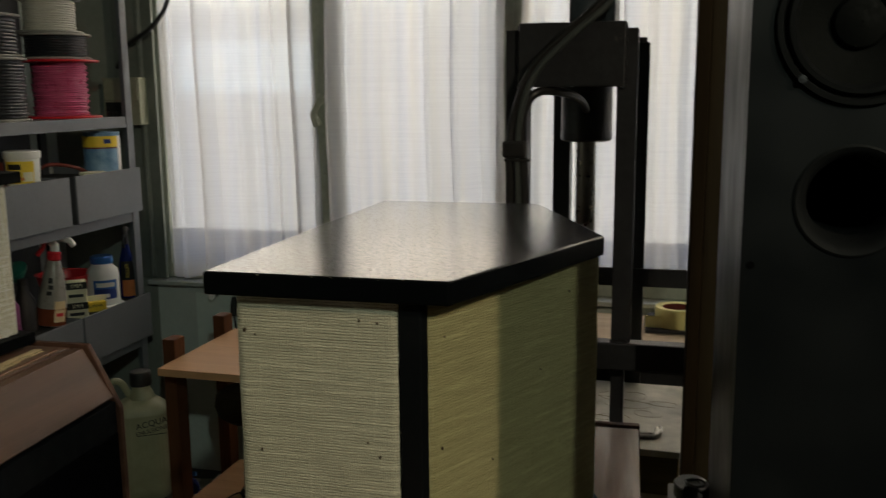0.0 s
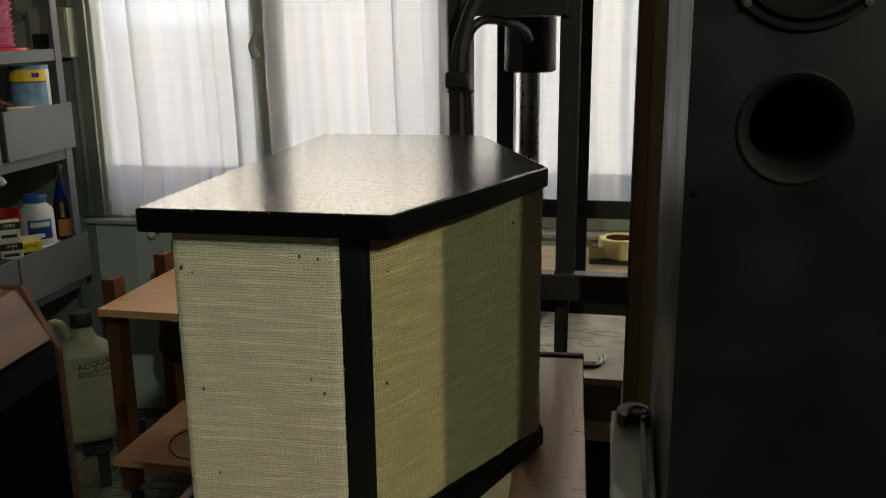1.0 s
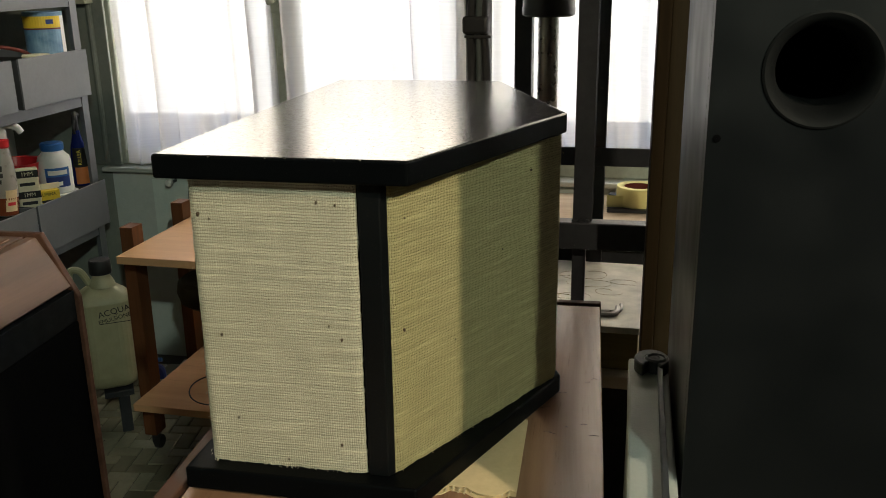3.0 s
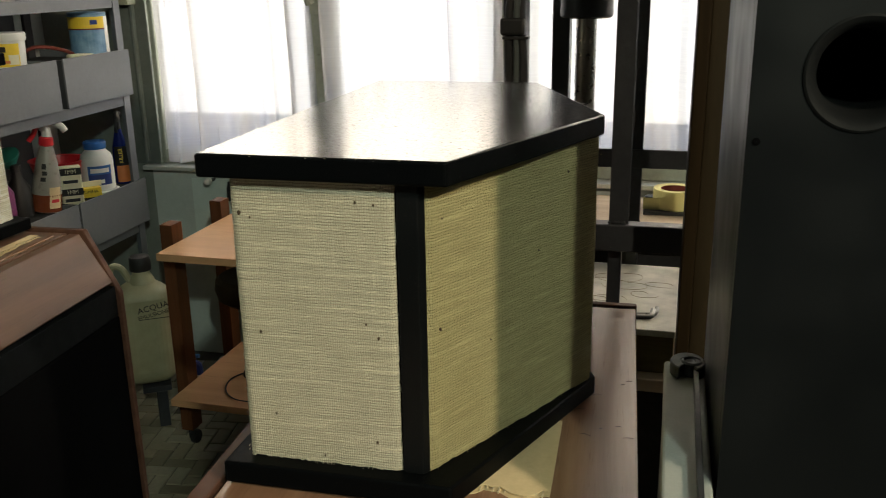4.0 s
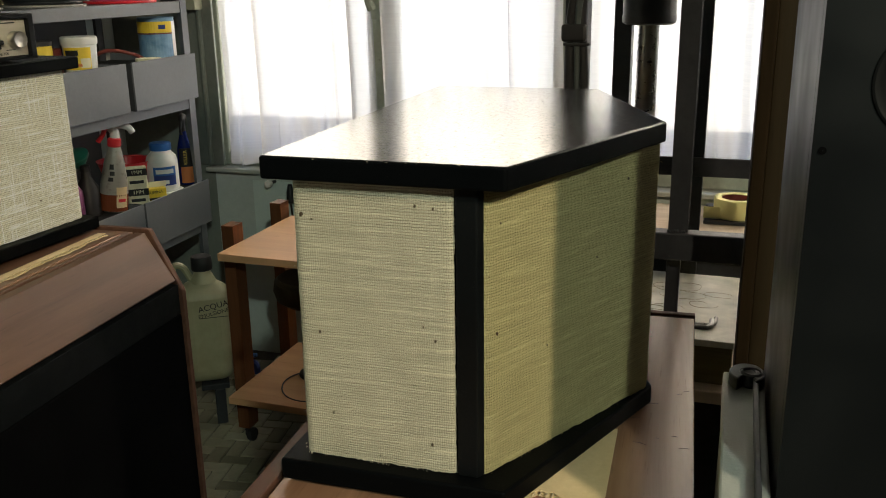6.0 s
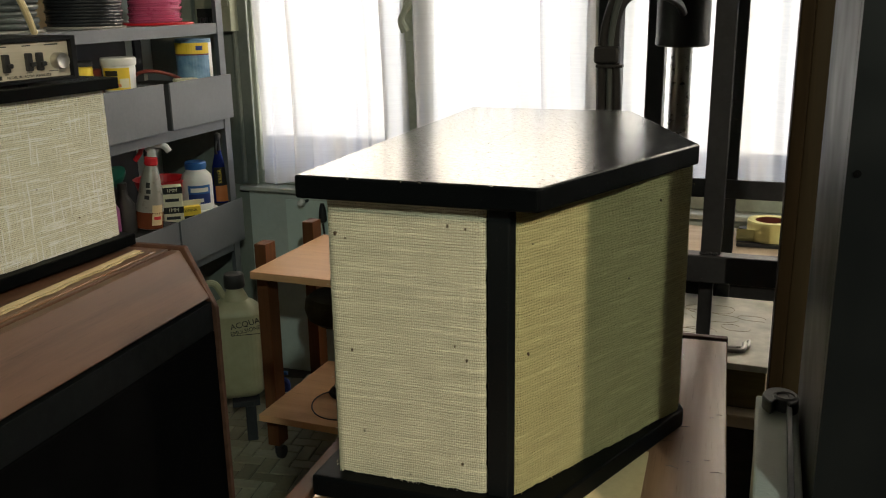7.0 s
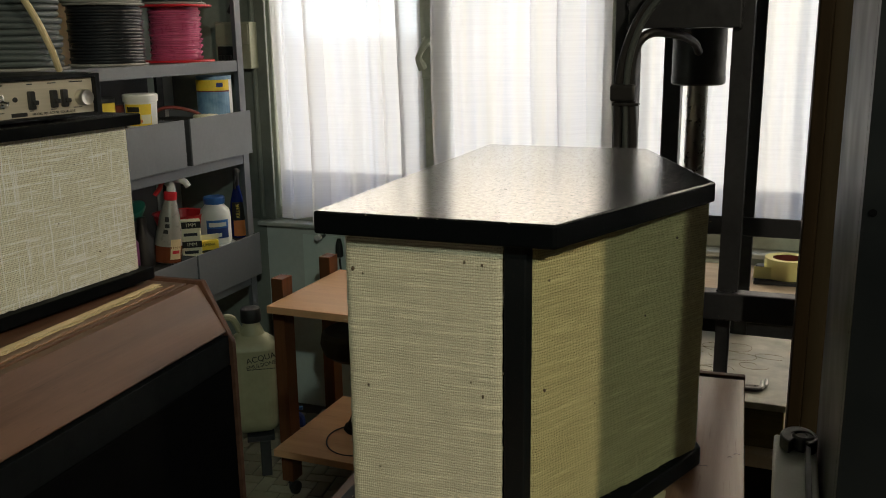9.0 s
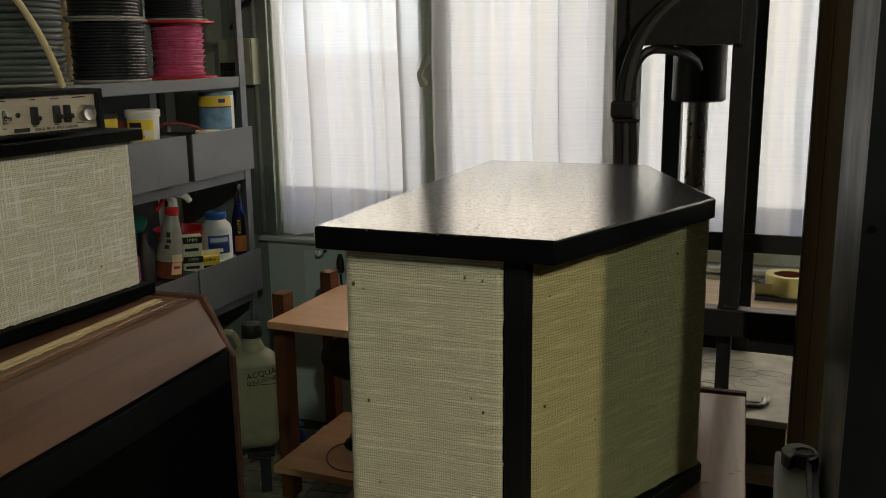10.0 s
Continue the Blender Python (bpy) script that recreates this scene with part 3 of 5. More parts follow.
def cloth_panel(p, q, z0, z1, material, parent, seed, trim=(0.0, 0.0), lift=0.003, knots=()):
    """A stretched cloth face from p to q with soft edges and loose threads; its UV is in metres."""
    p, q = Vector((*p, 0)), Vector((*q, 0))
    d = (q - p).normalized()
    n = Vector((d.y, -d.x, 0))
    p, q = p + d * trim[0], q - d * trim[1]
    ln, nu, nv = (q - p).length, 46, 46
    bm = B()
    uvl = bm.loops.layers.uv.new("UVMap")
    grid = []
    for j in range(nv + 1):
        row = []
        for i in range(nu + 1):
            s, t = i / nu, j / nv
            edge = min(s, 1 - s) * ln
            dip = lift * min(1, (edge / 0.006)) ** 0.5 if edge < 0.006 else lift
            w = 0.0009 * noise.noise(Vector((s * 7 + seed, t * 7, seed * 1.7)))
            fr = 0.0012 * noise.noise(Vector((t * 60, seed * 3.1, i))) if i in (0, nu) else 0
            fz = 0.0018 * noise.noise(Vector((s * 50, seed * 5.3, 2))) if j == 0 else 0
            row.append(bm.verts.new(p + d * (ln * s + fr) + n * (dip + w) + Vector((0, 0, z0 + (z1 - z0) * t + fz))))
        grid.append(row)
    for j in range(nv):
        for i in range(nu):
            f = bm.faces.new((grid[j][i], grid[j][i + 1], grid[j + 1][i + 1], grid[j + 1][i]))
            for lp, (a, b) in zip(f.loops, ((i, j), (i + 1, j), (i + 1, j + 1), (i, j + 1))):
                lp[uvl].uv = (ln * a / nu + seed * 0.37, (z1 - z0) * b / nv + seed * 0.21)
    me = bpy.data.meshes.new("cloth_panel")
    bm.to_mesh(me)
    bm.free()
    me.materials.append(material)
    me.polygons.foreach_set("use_smooth", [True] * len(me.polygons))
    ob = new("cloth_panel", me)
    ob.parent = parent
    rnd = random.Random(seed)
    bm = B()
    for k in range(30):
        s = rnd.random()
        if k < 22:
            a = p + d * ln * s + n * lift + Vector((0, 0, z0 + 0.001))
            dirs = Vector((rnd.uniform(-1, 1), rnd.uniform(-1, 1), 0)) * 0.35 + n * 0.5 + Vector((0, 0, -0.9))
        else:
            a = p + d * (ln if k % 2 else 0) + n * lift * 0.6 + Vector((0, 0, z0 + (z1 - z0) * s))
            dirs = d * (0.7 if k % 2 else -0.7) + n * 0.6 + Vector((0, 0, rnd.uniform(-0.6, 0.4)))
        L = rnd.uniform(0.0008, 0.0022) if k >= 22 else rnd.uniform(0.0012, 0.0036)
        mid = a + dirs.normalized() * L * 0.6 + Vector((rnd.uniform(-1, 1), rnd.uniform(-1, 1), rnd.uniform(-1, 1))) * 0.0006
        tube(bm, [a, mid, a + dirs.normalized() * L + Vector((0, 0, -0.0008))], 0.00022, 4, 3)
    tagged(part("loose_threads", bm, material, ob), kind="stuff")
    for u, v, size in knots:
        bm = B()
        c = p + d * ln * u + n * (lift + 0.0006) + Vector((0, 0, z1 - (z1 - z0) * v))
        bmesh.ops.create_icosphere(bm, subdivisions=2, radius=size, matrix=Matrix.Translation(c) @ Matrix.Diagonal((0.8, 0.8, 1.15, 1)))
        for w in bm.verts:
            w.co += 0.4 * size * noise.noise_vector(w.co * 900)
        part("knot", bm, KNOT, ob, "dark brown knot in the weave")
    return ob


FRONT_KNOTS = ((0.054, 0.121, 0.0020), (0.12, 0.135, 0.0011), (0.773, 0.070, 0.0014), (0.883, 0.076, 0.0014), (0.135, 0.53, 0.0016), (0.884, 0.52, 0.0015), (0.81, 0.475, 0.0012), (0.852, 0.90, 0.0016), (0.505, 0.972, 0.0011), (0.197, 0.83, 0.0012))
REAR_KNOTS = ((0.055, 0.50, 0.0016), (0.78, 0.10, 0.0013), (0.32, 0.62, 0.0010), (0.07, 0.13, 0.0011), (0.60, 0.36, 0.0010))
OLD_KNOTS = ((0.80, 0.80, 0.0018), (0.62, 0.55, 0.0012), (0.35, 0.3, 0.0013), (0.72, 0.2, 0.0011))
BODY = [(0.021, 0.021), (0.1985, 0.021), (0.3315, SW / 2), (0.1985, SW - 0.021), (0.021, SW - 0.021)]


def linen_speaker(label, m, material, seed, rear, front_knots=(), rear_knots=(), back_knots=()):
    sp = thing("loudspeaker", label, "speaker", m, "linen loudspeakers")
    for nm, z0, z1, lab in (("base_board", 0.0, 0.0225, "black lacquered base board"), ("top_board", SH - 0.0215, SH, "black lacquered top board with dust specks")):
        ob = part(nm, prism(B(), plan(), z0, z1, 0.0028), BLACK_TOP, sp, lab)
        ob.data.materials.append(BLACK_EDGE)
        for f in ob.data.polygons:
            f.material_index = 0 if nm == "top_board" and f.normal.z > 0.6 else 1
    inner = BODY
    part("body", prism(B(), [(0.0235, 0.0235), (0.1965, 0.0235), (0.3285, SW / 2), (0.1965, SW - 0.0235), (0.0235, SW - 0.0235)], 0.0225, SH - 0.0215), BLACK_SATIN, sp)
    z0, z1 = 0.0235, SH - 0.0225
    cloth_panel(inner[0], inner[1], z0, z1, material, sp, seed, (0.001, 0.0225), knots=front_knots)
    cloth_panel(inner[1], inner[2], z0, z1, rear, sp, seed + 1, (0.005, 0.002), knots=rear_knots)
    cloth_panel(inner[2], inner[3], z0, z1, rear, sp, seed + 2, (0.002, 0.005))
    cloth_panel(inner[3], inner[4], z0, z1, material, sp, seed + 3, (0.0225, 0.001))
    cloth_panel(inner[4], inner[0], z0, z1, material, sp, seed + 4, (0.001, 0.001), knots=back_knots)
    for c, sgn in ((inner[1], 1), (inner[3], -1)):
        y = c[1]
        pts = [(c[0] - 0.0205, y - sgn * 0.0035), (c[0] - 0.001, y - sgn * 0.0035), (c[0] + 0.0035, y + sgn * 0.0045), (c[0] - 0.002, y + sgn * 0.012), (c[0] - 0.0205, y + sgn * 0.012)]
        part("corner_post", prism(B(), pts if sgn > 0 else pts[::-1], 0.0225, SH - 0.0215, 0.0012, 2), BLACK_SATIN, sp)
    return sp


ZT = 0.93
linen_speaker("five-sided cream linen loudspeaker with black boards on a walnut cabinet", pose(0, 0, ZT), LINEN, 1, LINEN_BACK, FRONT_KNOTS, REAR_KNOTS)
linen_speaker("slubby cream linen loudspeaker with black boards under an equalizer", pose(-0.752, 0.705, 0.9475, 0, 0, 176.5), LINEN_OLD, 6, LINEN_BACK, back_knots=OLD_KNOTS)


# ---- walnut cabinets ----
cab = thing("speaker_cabinet", "worn walnut veneered loudspeaker cabinet with inset top, scratched", "cabinet", pose(0.385, 0.28, 0, 0, 0, 2.5), "walnut cabinets")
x0, x1, y0, y1 = -0.425, 0.0, -0.62, 0.30
part("top_panel", box(B(), x0 + 0.026, x1, y0, y1 - 0.0175, 0.90, 0.926, 0.0015), WALNUT_TOP, cab, "scratched reddish walnut top panel")
part("side_board", box(B(), x0, x0 + 0.020, y0, y1, 0.02, 0.927, 0.002), WALNUT_EDGE, cab)
part("back_board", box(B(), x0 + 0.022, x1 + 0.001, y1 - 0.0125, y1, 0.02, 0.9285, 0.0015), WALNUT_EDGE, cab)
# black core paints the shade in the grooves between boards
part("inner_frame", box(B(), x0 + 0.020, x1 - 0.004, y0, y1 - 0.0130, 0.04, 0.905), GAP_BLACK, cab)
part("side_panel", box(B(), x1 - 0.004, x1, y0, y1 - 0.016, 0.02, 0.8995, 0.001), BLACK_SATIN, cab)

bm = B()
rnd = random.Random(4)
for k in range(9):      # short scratches and dents on the worn top
    px, py, ang, ln = rnd.uniform(-0.075, -0.008), rnd.uniform(-0.12, 0.06), rnd.uniform(-0.5, 0.5), rnd.uniform(0.003, 0.016)
    tube(bm, [(px, py, 0.9261), (px + ln * math.cos(ang) * 0.5, py + ln * math.sin(ang) * 0.5 + 0.001, 0.9262), (px + ln * math.cos(ang), py + ln * math.sin(ang), 0.9261)], 0.00030, 5, 3)
tagged(part("scratches", bm, WALNUT_EDGE, cab, "short dark scratches"), kind="stuff")

# cabinet with sloping fascia: profile in x, z, run along y
cab = thing("speaker_cabinet", "walnut loudspeaker cabinet with sloping fascia and black grille cloth", "cabinet", pose(-0.597, 0.722, 0.0135, 0, 0, 2.4), "walnut cabinets")


def run(profile, y0, y1, bevel=0.0):
    bm = B()
    a, b = [bm.verts.new((x, y0, z)) for x, z in profile], [bm.verts.new((x, y1, z)) for x, z in profile]
    bm.faces.new(a), bm.faces.new(b[::-1])
    n = len(profile)
    for i in range(n):
        bm.faces.new((a[i], b[i], b[(i + 1) % n], a[(i + 1) % n]))
    bmesh.ops.recalc_face_normals(bm, faces=bm.faces)
    if bevel:
        bmesh.ops.bevel(bm, geom=list(bm.edges), offset=bevel, segments=2, affect="EDGES", profile=0.5)
    return bm


L = -0.95
part("end_board", run([(-0.60, -0.0135), (0.0, -0.0135), (0.0, 0.808), (-0.060, 0.930), (-0.60, 0.930)], 0.004, 0.018, 0.002), WALNUT_EDGE, cab)
part("end_board", run([(-0.60, -0.0135), (0.0, -0.0135), (0.0, 0.808), (-0.060, 0.930), (-0.60, 0.930)], L - 0.02, L, 0.002), WALNUT_EDGE, cab)
part("top_panel", box(B(), -0.60, -0.089, L + 0.001, -0.004, 0.905, 0.926, 0.0015), WALNUT, cab)
part("sloping_fascia", run([(-0.009, 0.831), (-0.018, 0.825), (-0.085, 0.905), (-0.086, 0.924), (-0.066, 0.924)], L + 0.003, 0.000, 0.0015), WALNUT, cab, "reddish walnut sloping fascia")
part("trim_band", box(B(), -0.040, -0.007, L + 0.002, 0.003, 0.762, 0.822, 0.001), BAND_GREY, cab)
part("grille", box(B(), -0.050, -0.005, L + 0.002, 0.003, 0.04, 0.7615, 0.003), GRILLE_CLOTH, cab)
part("edge_strip", box(B(), -0.106, -0.098, L + 0.001, -0.030, 0.9255, 0.9285, 0.001), WALNUT_TOP, cab, "paler raised edge strip")
# black core again, so the seams look deep and shaded
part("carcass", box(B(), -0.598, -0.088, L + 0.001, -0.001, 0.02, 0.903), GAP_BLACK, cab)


def torn_card(label, m, w, d, seed, ragged=1.0):
    """Corrugated card: two liners with a wavy core and a ragged edge."""
    ob = thing("cardboard_sheet", label, "cardboard", m)
    rnd = random.Random(seed)
    n = 34
    edge = [(w * k / n, ragged * (rnd.uniform(-0.006, 0.004) + 0.004 * math.sin(k * 0.7 + seed))) for k in range(n + 1)]
    for z0, z1, mm, nm, inset in ((0.0, 0.0008, CARD, "lower_liner", 0.0), (0.0030, 0.0038, CARD, "upper_liner", 0.003)):
        bm = B()
        pts = [(x, y + inset * (1 + rnd.random())) for x, y in edge] + [(w, d), (0, d)]
        part(nm, prism(bm, pts, z0, z1), mm, ob)
    bm = B()
    for k in range(int(w / 0.006)):
        x = 0.003 + k * 0.006
        if x < w - 0.004:
            box(bm, x - 0.0007, x + 0.0007, 0.002 + rnd.uniform(-0.003, 0.003), d - 0.002, 0.0007, 0.0031)
    part("fluting", bm, CARD_EDGE, ob)
    return ob


torn_card("torn brown corrugated cardboard under the loudspeaker's base", pose(0.075, 0.035, 0.926, 0, 0, 2), 0.238, 0.15, 2)
torn_card("torn strip of brown corrugated cardboard on the walnut cabinet", pose(-0.700, 0.190, 0.9397, 0, 0, 92), 0.49, 0.020, 5, 0.45)


# ---- equalizer ----
eq = thing("equalizer", "black-cased audio equalizer with champagne front panel and knobs", "equalizer", pose(-0.772, 0.622, 0.9475 + SH, 0, 0, -8) @ Matrix.Diagonal((0.95, 0.95, 0.95, 1)))
# front faces +x; width runs along -y
bm = B()
box(bm, -0.20, 0.004, -0.012, 0.0, 0.004, 0.084, 0.0015)
box(bm, -0.20, 0.004, -0.400, -0.388, 0.004, 0.084, 0.0015)
box(bm, -0.20, 0.004, -0.389, -0.011, 0.076, 0.0838, 0.001)
box(bm, -0.20, 0.004, -0.389, -0.011, 0.0042, 0.010, 0.001)
part("case", bm, BLACK_SATIN, eq)
part("front_panel", box(B(), -0.19, -0.004, -0.387, -0.013, 0.011, 0.075, 0.001), CHAMPAGNE, eq, "brushed champagne front panel")
for y in (-0.10, -0.35):
    for x in (-0.03, -0.17):
        part("foot", lathe(B(), [(0.009, 0.0), (0.010, 0.004), (0.010, 0.0045)], (x, y, 0), 14), RUBBER, eq)
toX = Matrix.Rotation(radians(90), 4, "Y")
k = part("volume_knob", lathe(B(), [(0.0140, 0), (0.0152, 0.002), (0.0150, 0.018), (0.0138, 0.020), (0.0124, 0.0192), (0.005, 0.0185)], (-0.004, -0.042, 0.040), 36, toX), ALUMINIUM, eq, "turned aluminium volume knob")
for y in (-0.080, -0.103, -0.150):
    bm = box(B(), -0.006, 0.007, -0.0065, 0.0055, -0.017, 0.015, 0.002)
    s = part("slide_switch", box(bm, 0.004, 0.012, -0.003, 0.008, -0.009, -0.001, 0.002), RUBBER, eq)
    s.location = (-0.003, y, 0.042)
part("jewel", lathe(B(), [(0.0045, 0), (0.0045, 0.002), (0.003, 0.003)], (-0.004, -0.182, 0.044), 16, toX), RUBBER, eq)
bm = box(B(), -0.006, 0.004, -0.005, 0.005, -0.012, 0.012, 0.002)
s = part("toggle", tube(bm, [(0, 0, 0), (0.012, 0.006, -0.003)], 0.004, 8, 1), CHROME, eq)
s.location = (-0.004, -0.210, 0.042)
face = lambda y, z: Matrix.Translation((-0.0038, y, z)) @ Matrix.Rotation(radians(90), 4, "Z") @ Matrix.Rotation(radians(90), 4, "X")
words("lettering", "MODEL 901 ACTIVE EQUALIZER", 0.0066, face(-0.103, 0.0160), INK, eq)
part("maker_bar", box(B(), -0.0042, -0.0034, -0.192, -0.160, 0.0135, 0.0205), INK, eq)
bm = B()
for y, w in ((-0.05, 0.030), (-0.103, 0.018), (-0.150, 0.012), (-0.21, 0.014)):
    box(bm, -0.0042, -0.0036, y - w / 2, y + w / 2, 0.0685, 0.0705)
    box(bm, -0.0042, -0.0036, y - w / 3, y + w / 3, 0.0215, 0.0230)
tagged(part("scale_marks", bm, INK, eq), kind="stuff")


# ---- side table on castors ----
tb = thing("side_table", "two-tier orange beech table with square posts on castors", "table", pose(-0.955, 1.425, 0, 0, 0, -1.6))
part("tabletop", box(B(), 0, 0.60, 0, 0.440, 0.638, 0.660, 0.0015), BEECH, tb)
part("lower_shelf", box(B(), -0.006, 0.60, 0, 0.440, 0.190, 0.212, 0.0015), BEECH, tb)
for x0, x1 in ((-0.046, -0.0065), (0.6005, 0.640)):
    for y in (0.100, 0.385):
        part("leg", box(B(), x0, x1, y, y + 0.055, 0.055, 0.712, 0.0015), BEECH_LEG, tb)
        x, yc = (x0 + x1) / 2, y + 0.028
        c = part("castor", lathe(B(), [(0.006, -0.009), (0.020, -0.009), (0.022, -0.005), (0.022, 0.005), (0.020, 0.009), (0.006, 0.009)], (x + 0.010, yc, 0.022), 20, toX), RUBBER, tb)
        part("fork", box(box(B(), x - 0.008, x - 0.003, yc - 0.012, yc + 0.012, 0.018, 0.05, 0.002), x - 0.014, x + 0.014, yc - 0.014, yc + 0.014, 0.047, 0.0546, 0.002), STEEL_DARK, c)

st = thing("stool", "small dark wooden round stool under the table", "stool", pose(-0.772, 1.640, 0.212))
part("seat", lathe(B(), [(0.02, 0.240), (0.085, 0.245), (0.108, 0.262), (0.116, 0.290), (0.112, 0.318), (0.100, 0.328), (0.02, 0.330)], (0, 0, 0), 36), BROWN, st)
part("stem", lathe(B(), [(0.045, 0.012), (0.030, 0.05), (0.022, 0.14), (0.03, 0.24)], (0, 0, 0), 24), BROWN, st)
part("foot", lathe(B(), [(0.052, 0.0), (0.056, 0.006), (0.052, 0.014), (0.02, 0.02)], (0, 0, 0), 30), BROWN, st)
co = thing("cable_coil", "loose ring of thin cable lying on the table's lower shelf", "cable", pose(-0.74, 1.570, 0.212))
bm = B()
ring(bm, (0, -0.005, 0.0025), 0.105, 0.0022, 48, 6, 0.002)
part("thin_loop", bm, BLACK_CABLE, co)
bm = B()
for k in range(3):
    ring(bm, (0.042 + 0.002 * k, -0.002, 0.006 + 0.008 * k), 0.040, 0.005, 36, 8, 0.001)
part("thick_loop", bm, BLACK_CABLE, co)

# ---- water can ----
can = thing("water_can", "milky plastic water can with black cap and tap, hand lettered", "can", pose(-1.168, 1.655, 0, 0, 0, 33) @ Matrix.Diagonal((0.98, 0.95, 1, 1)))
part("stool_post", box(box(B(), 0.01, 0.045, -0.055, -0.02, 0.0, 0.125, 0.003), -0.03, 0.06, -0.060, 0.045, 0.126, 0.146, 0.003), STEEL_DARK, can, "low dark metal stand")
bm = box(B(), -0.088, 0.088, -0.068, 0.068, 0.147, 0.490, 0.052, 6)
for v in bm.verts:
    if v.co.z > 0.44:
        k = 1 - 0.45 * ((v.co.z - 0.44) / 0.05) ** 1.5
        v.co.x, v.co.y = v.co.x * k, v.co.y * k
body = part("tank", bm, MILKY, can)
part("neck", lathe(B(), [(0.042, 0.482), (0.034, 0.50), (0.027, 0.512), (0.027, 0.53)], (0.006, 0, 0), 28), MILKY, can)
part("cap", lathe(B(), [(0.033, 0.522), (0.034, 0.526), (0.033, 0.560), (0.030, 0.566), (0.02, 0.567)], (0.006, 0, 0), 24), RUBBER, can, "ribbed black screw cap")
part("grip", tube(B(), [(-0.03, 0, 0.49), (-0.055, 0, 0.535), (-0.085, 0, 0.53), (-0.083, 0, 0.44)], 0.011, 10), MILKY, can)
tap = part("tap", tube(B(), [(0.080, -0.03, 0.205), (0.115, -0.045, 0.205), (0.145, -0.05, 0.195), (0.15, -0.052, 0.165)], 0.015, 10), NAVY, can, "small dark blue tap")
part("tap_lever", tube(B(), [(0.115, -0.045, 0.21), (0.115, -0.045, 0.226), (0.155, -0.065, 0.232)], 0.007, 8), BLUE_PL, tap)
face = lambda x, z, r=0: Matrix.Translation((x, -0.0684, z)) @ Matrix.Rotation(radians(90), 4, "X") @ Matrix.Rotation(radians(r), 4, "Z")
words("lettering", "ACQUA", 0.027, face(0.030, 0.415, 10), INK, can)
words("lettering", "EMULSIONE", 0.0185, face(0.030, 0.392, 10), INK, can)
part("underline", box(B(), -0.015, 0.075, -0.0688, -0.0682, 0.378, 0.380), INK, can)

# ---- grey shelving on the west wall ----
XS, XB = -1.38, -1.76
sh = thing("shelving_unit", "grey enamelled metal shelving unit, crowded with supplies", "shelf", pose(0, 0, 0))
for y in (2.016, 0.30):
    for x in (XS - 0.004, XB + 0.03):
        up = box(B(), x - 0.004, x, y, y + 0.036, 0.0, 2.6, 0.001)
        box(up, x - 0.034, x - 0.004, y + 0.028, y + 0.036, 0.0, 2.6, 0.001)
        part("upright", up, SHELF_GREY if x > -1.5 else SHELF_SHADED, sh)
for z in (1.333, 1.011, 0.565, 1.86):
    bm = box(B(), XB, XS - 0.010, 0.30, 2.015, z - 0.006, z, 0.001)
    box(bm, XS - 0.0098, XS - 0.006, 0.30, 2.0155, z - 0.036, z + 0.001, 0.001)
    part("shelf_board", bm, SHELF_GREY, sh)
part("back_panel", box(B(), XB - 0.012, XB - 0.002, 0.30, 2.005, 0.0, 2.6), SHELF_SHADED, sh)


def bin_box(y0, y1, z0, z1, label, fill):
    b = thing("storage_bin", label, "bin", pose(0, 0, 0), "grey storage bins")
    x1, x0 = XS + 0.022, -1.70
    part("front", box(B(), x1 - 0.006, x1, y0, y1, z0, z1, 0.0015), SHELF_GREY, b)
    # side facing the gap takes the shaded enamel, the other the plain grey
    part("side", box(B(), x0, x1 - 0.006, y0, y0 + 0.004, z0, z1 - 0.004, 0.001), SHELF_SHADED, b)
    part("side", box(B(), x0, x1 - 0.006, y1 - 0.004, y1, z0, z1 - 0.004, 0.001), SHELF_GREY, b)
    part("bottom", box(B(), x0, x1 - 0.006, y0 + 0.004, y1 - 0.004, z0, z0 + 0.004), SHELF_GREY, b)
    # solid black filler carries the goods and paints the dark inside of the bin
    part("filler_block", box(B(), x0, x1 - 0.007, y0 + 0.005, y1 - 0.005, z0 + 0.005, fill, 0.003), GAP_BLACK, b, "plain black block standing for packed supplies and the bin's inner shade")
    return b


for y0, y1 in ((1.687, 2.037), (1.30, 1.657), (0.92, 1.275)):
    bin_box(y0, y1, 1.012, 1.162, "plain grey metal storage bin on the shelf", 1.135)
for y0, y1 in ((1.675, 2.050), (1.29, 1.667), (0.91, 1.275)):
    bin_box(y0, y1, 0.566, 0.720, "grey metal storage bin holding bottles and packets", 0.698)


# ---- cable spools ----
def spool(label, x, y, z, R, h, core, rc, cable, flange, group="cable spools", wob=0.0):
    s = thing("cable_spool", label, "spool", pose(x, y, z), group)
    for zz in (0.0, h - 0.007):
        part("flange", lathe(B(), [(0.02, zz), (R, zz), (R + 0.002, zz + 0.0035), (R, zz + 0.007), (0.02, zz + 0.007)], (0, 0, 0), 44), flange, s)
    bm = B()
    n = int((h - 0.016) / (2 * rc))
    for k in range(n):
        ring(bm, (0, 0, 0.008 + rc + k * 2 * rc), core + 0.004 * math.sin(k * 2.1) * (1 if wob else 0.3), rc * 1.05, 48, 9, wob)
    lathe(bm, [(core - rc * 0.5, 0.008), (core - rc * 0.5, h - 0.008)], (0, 0, 0), 30)
    tagged(part("winding", bm, cable, s), kind="stuff")
    return s


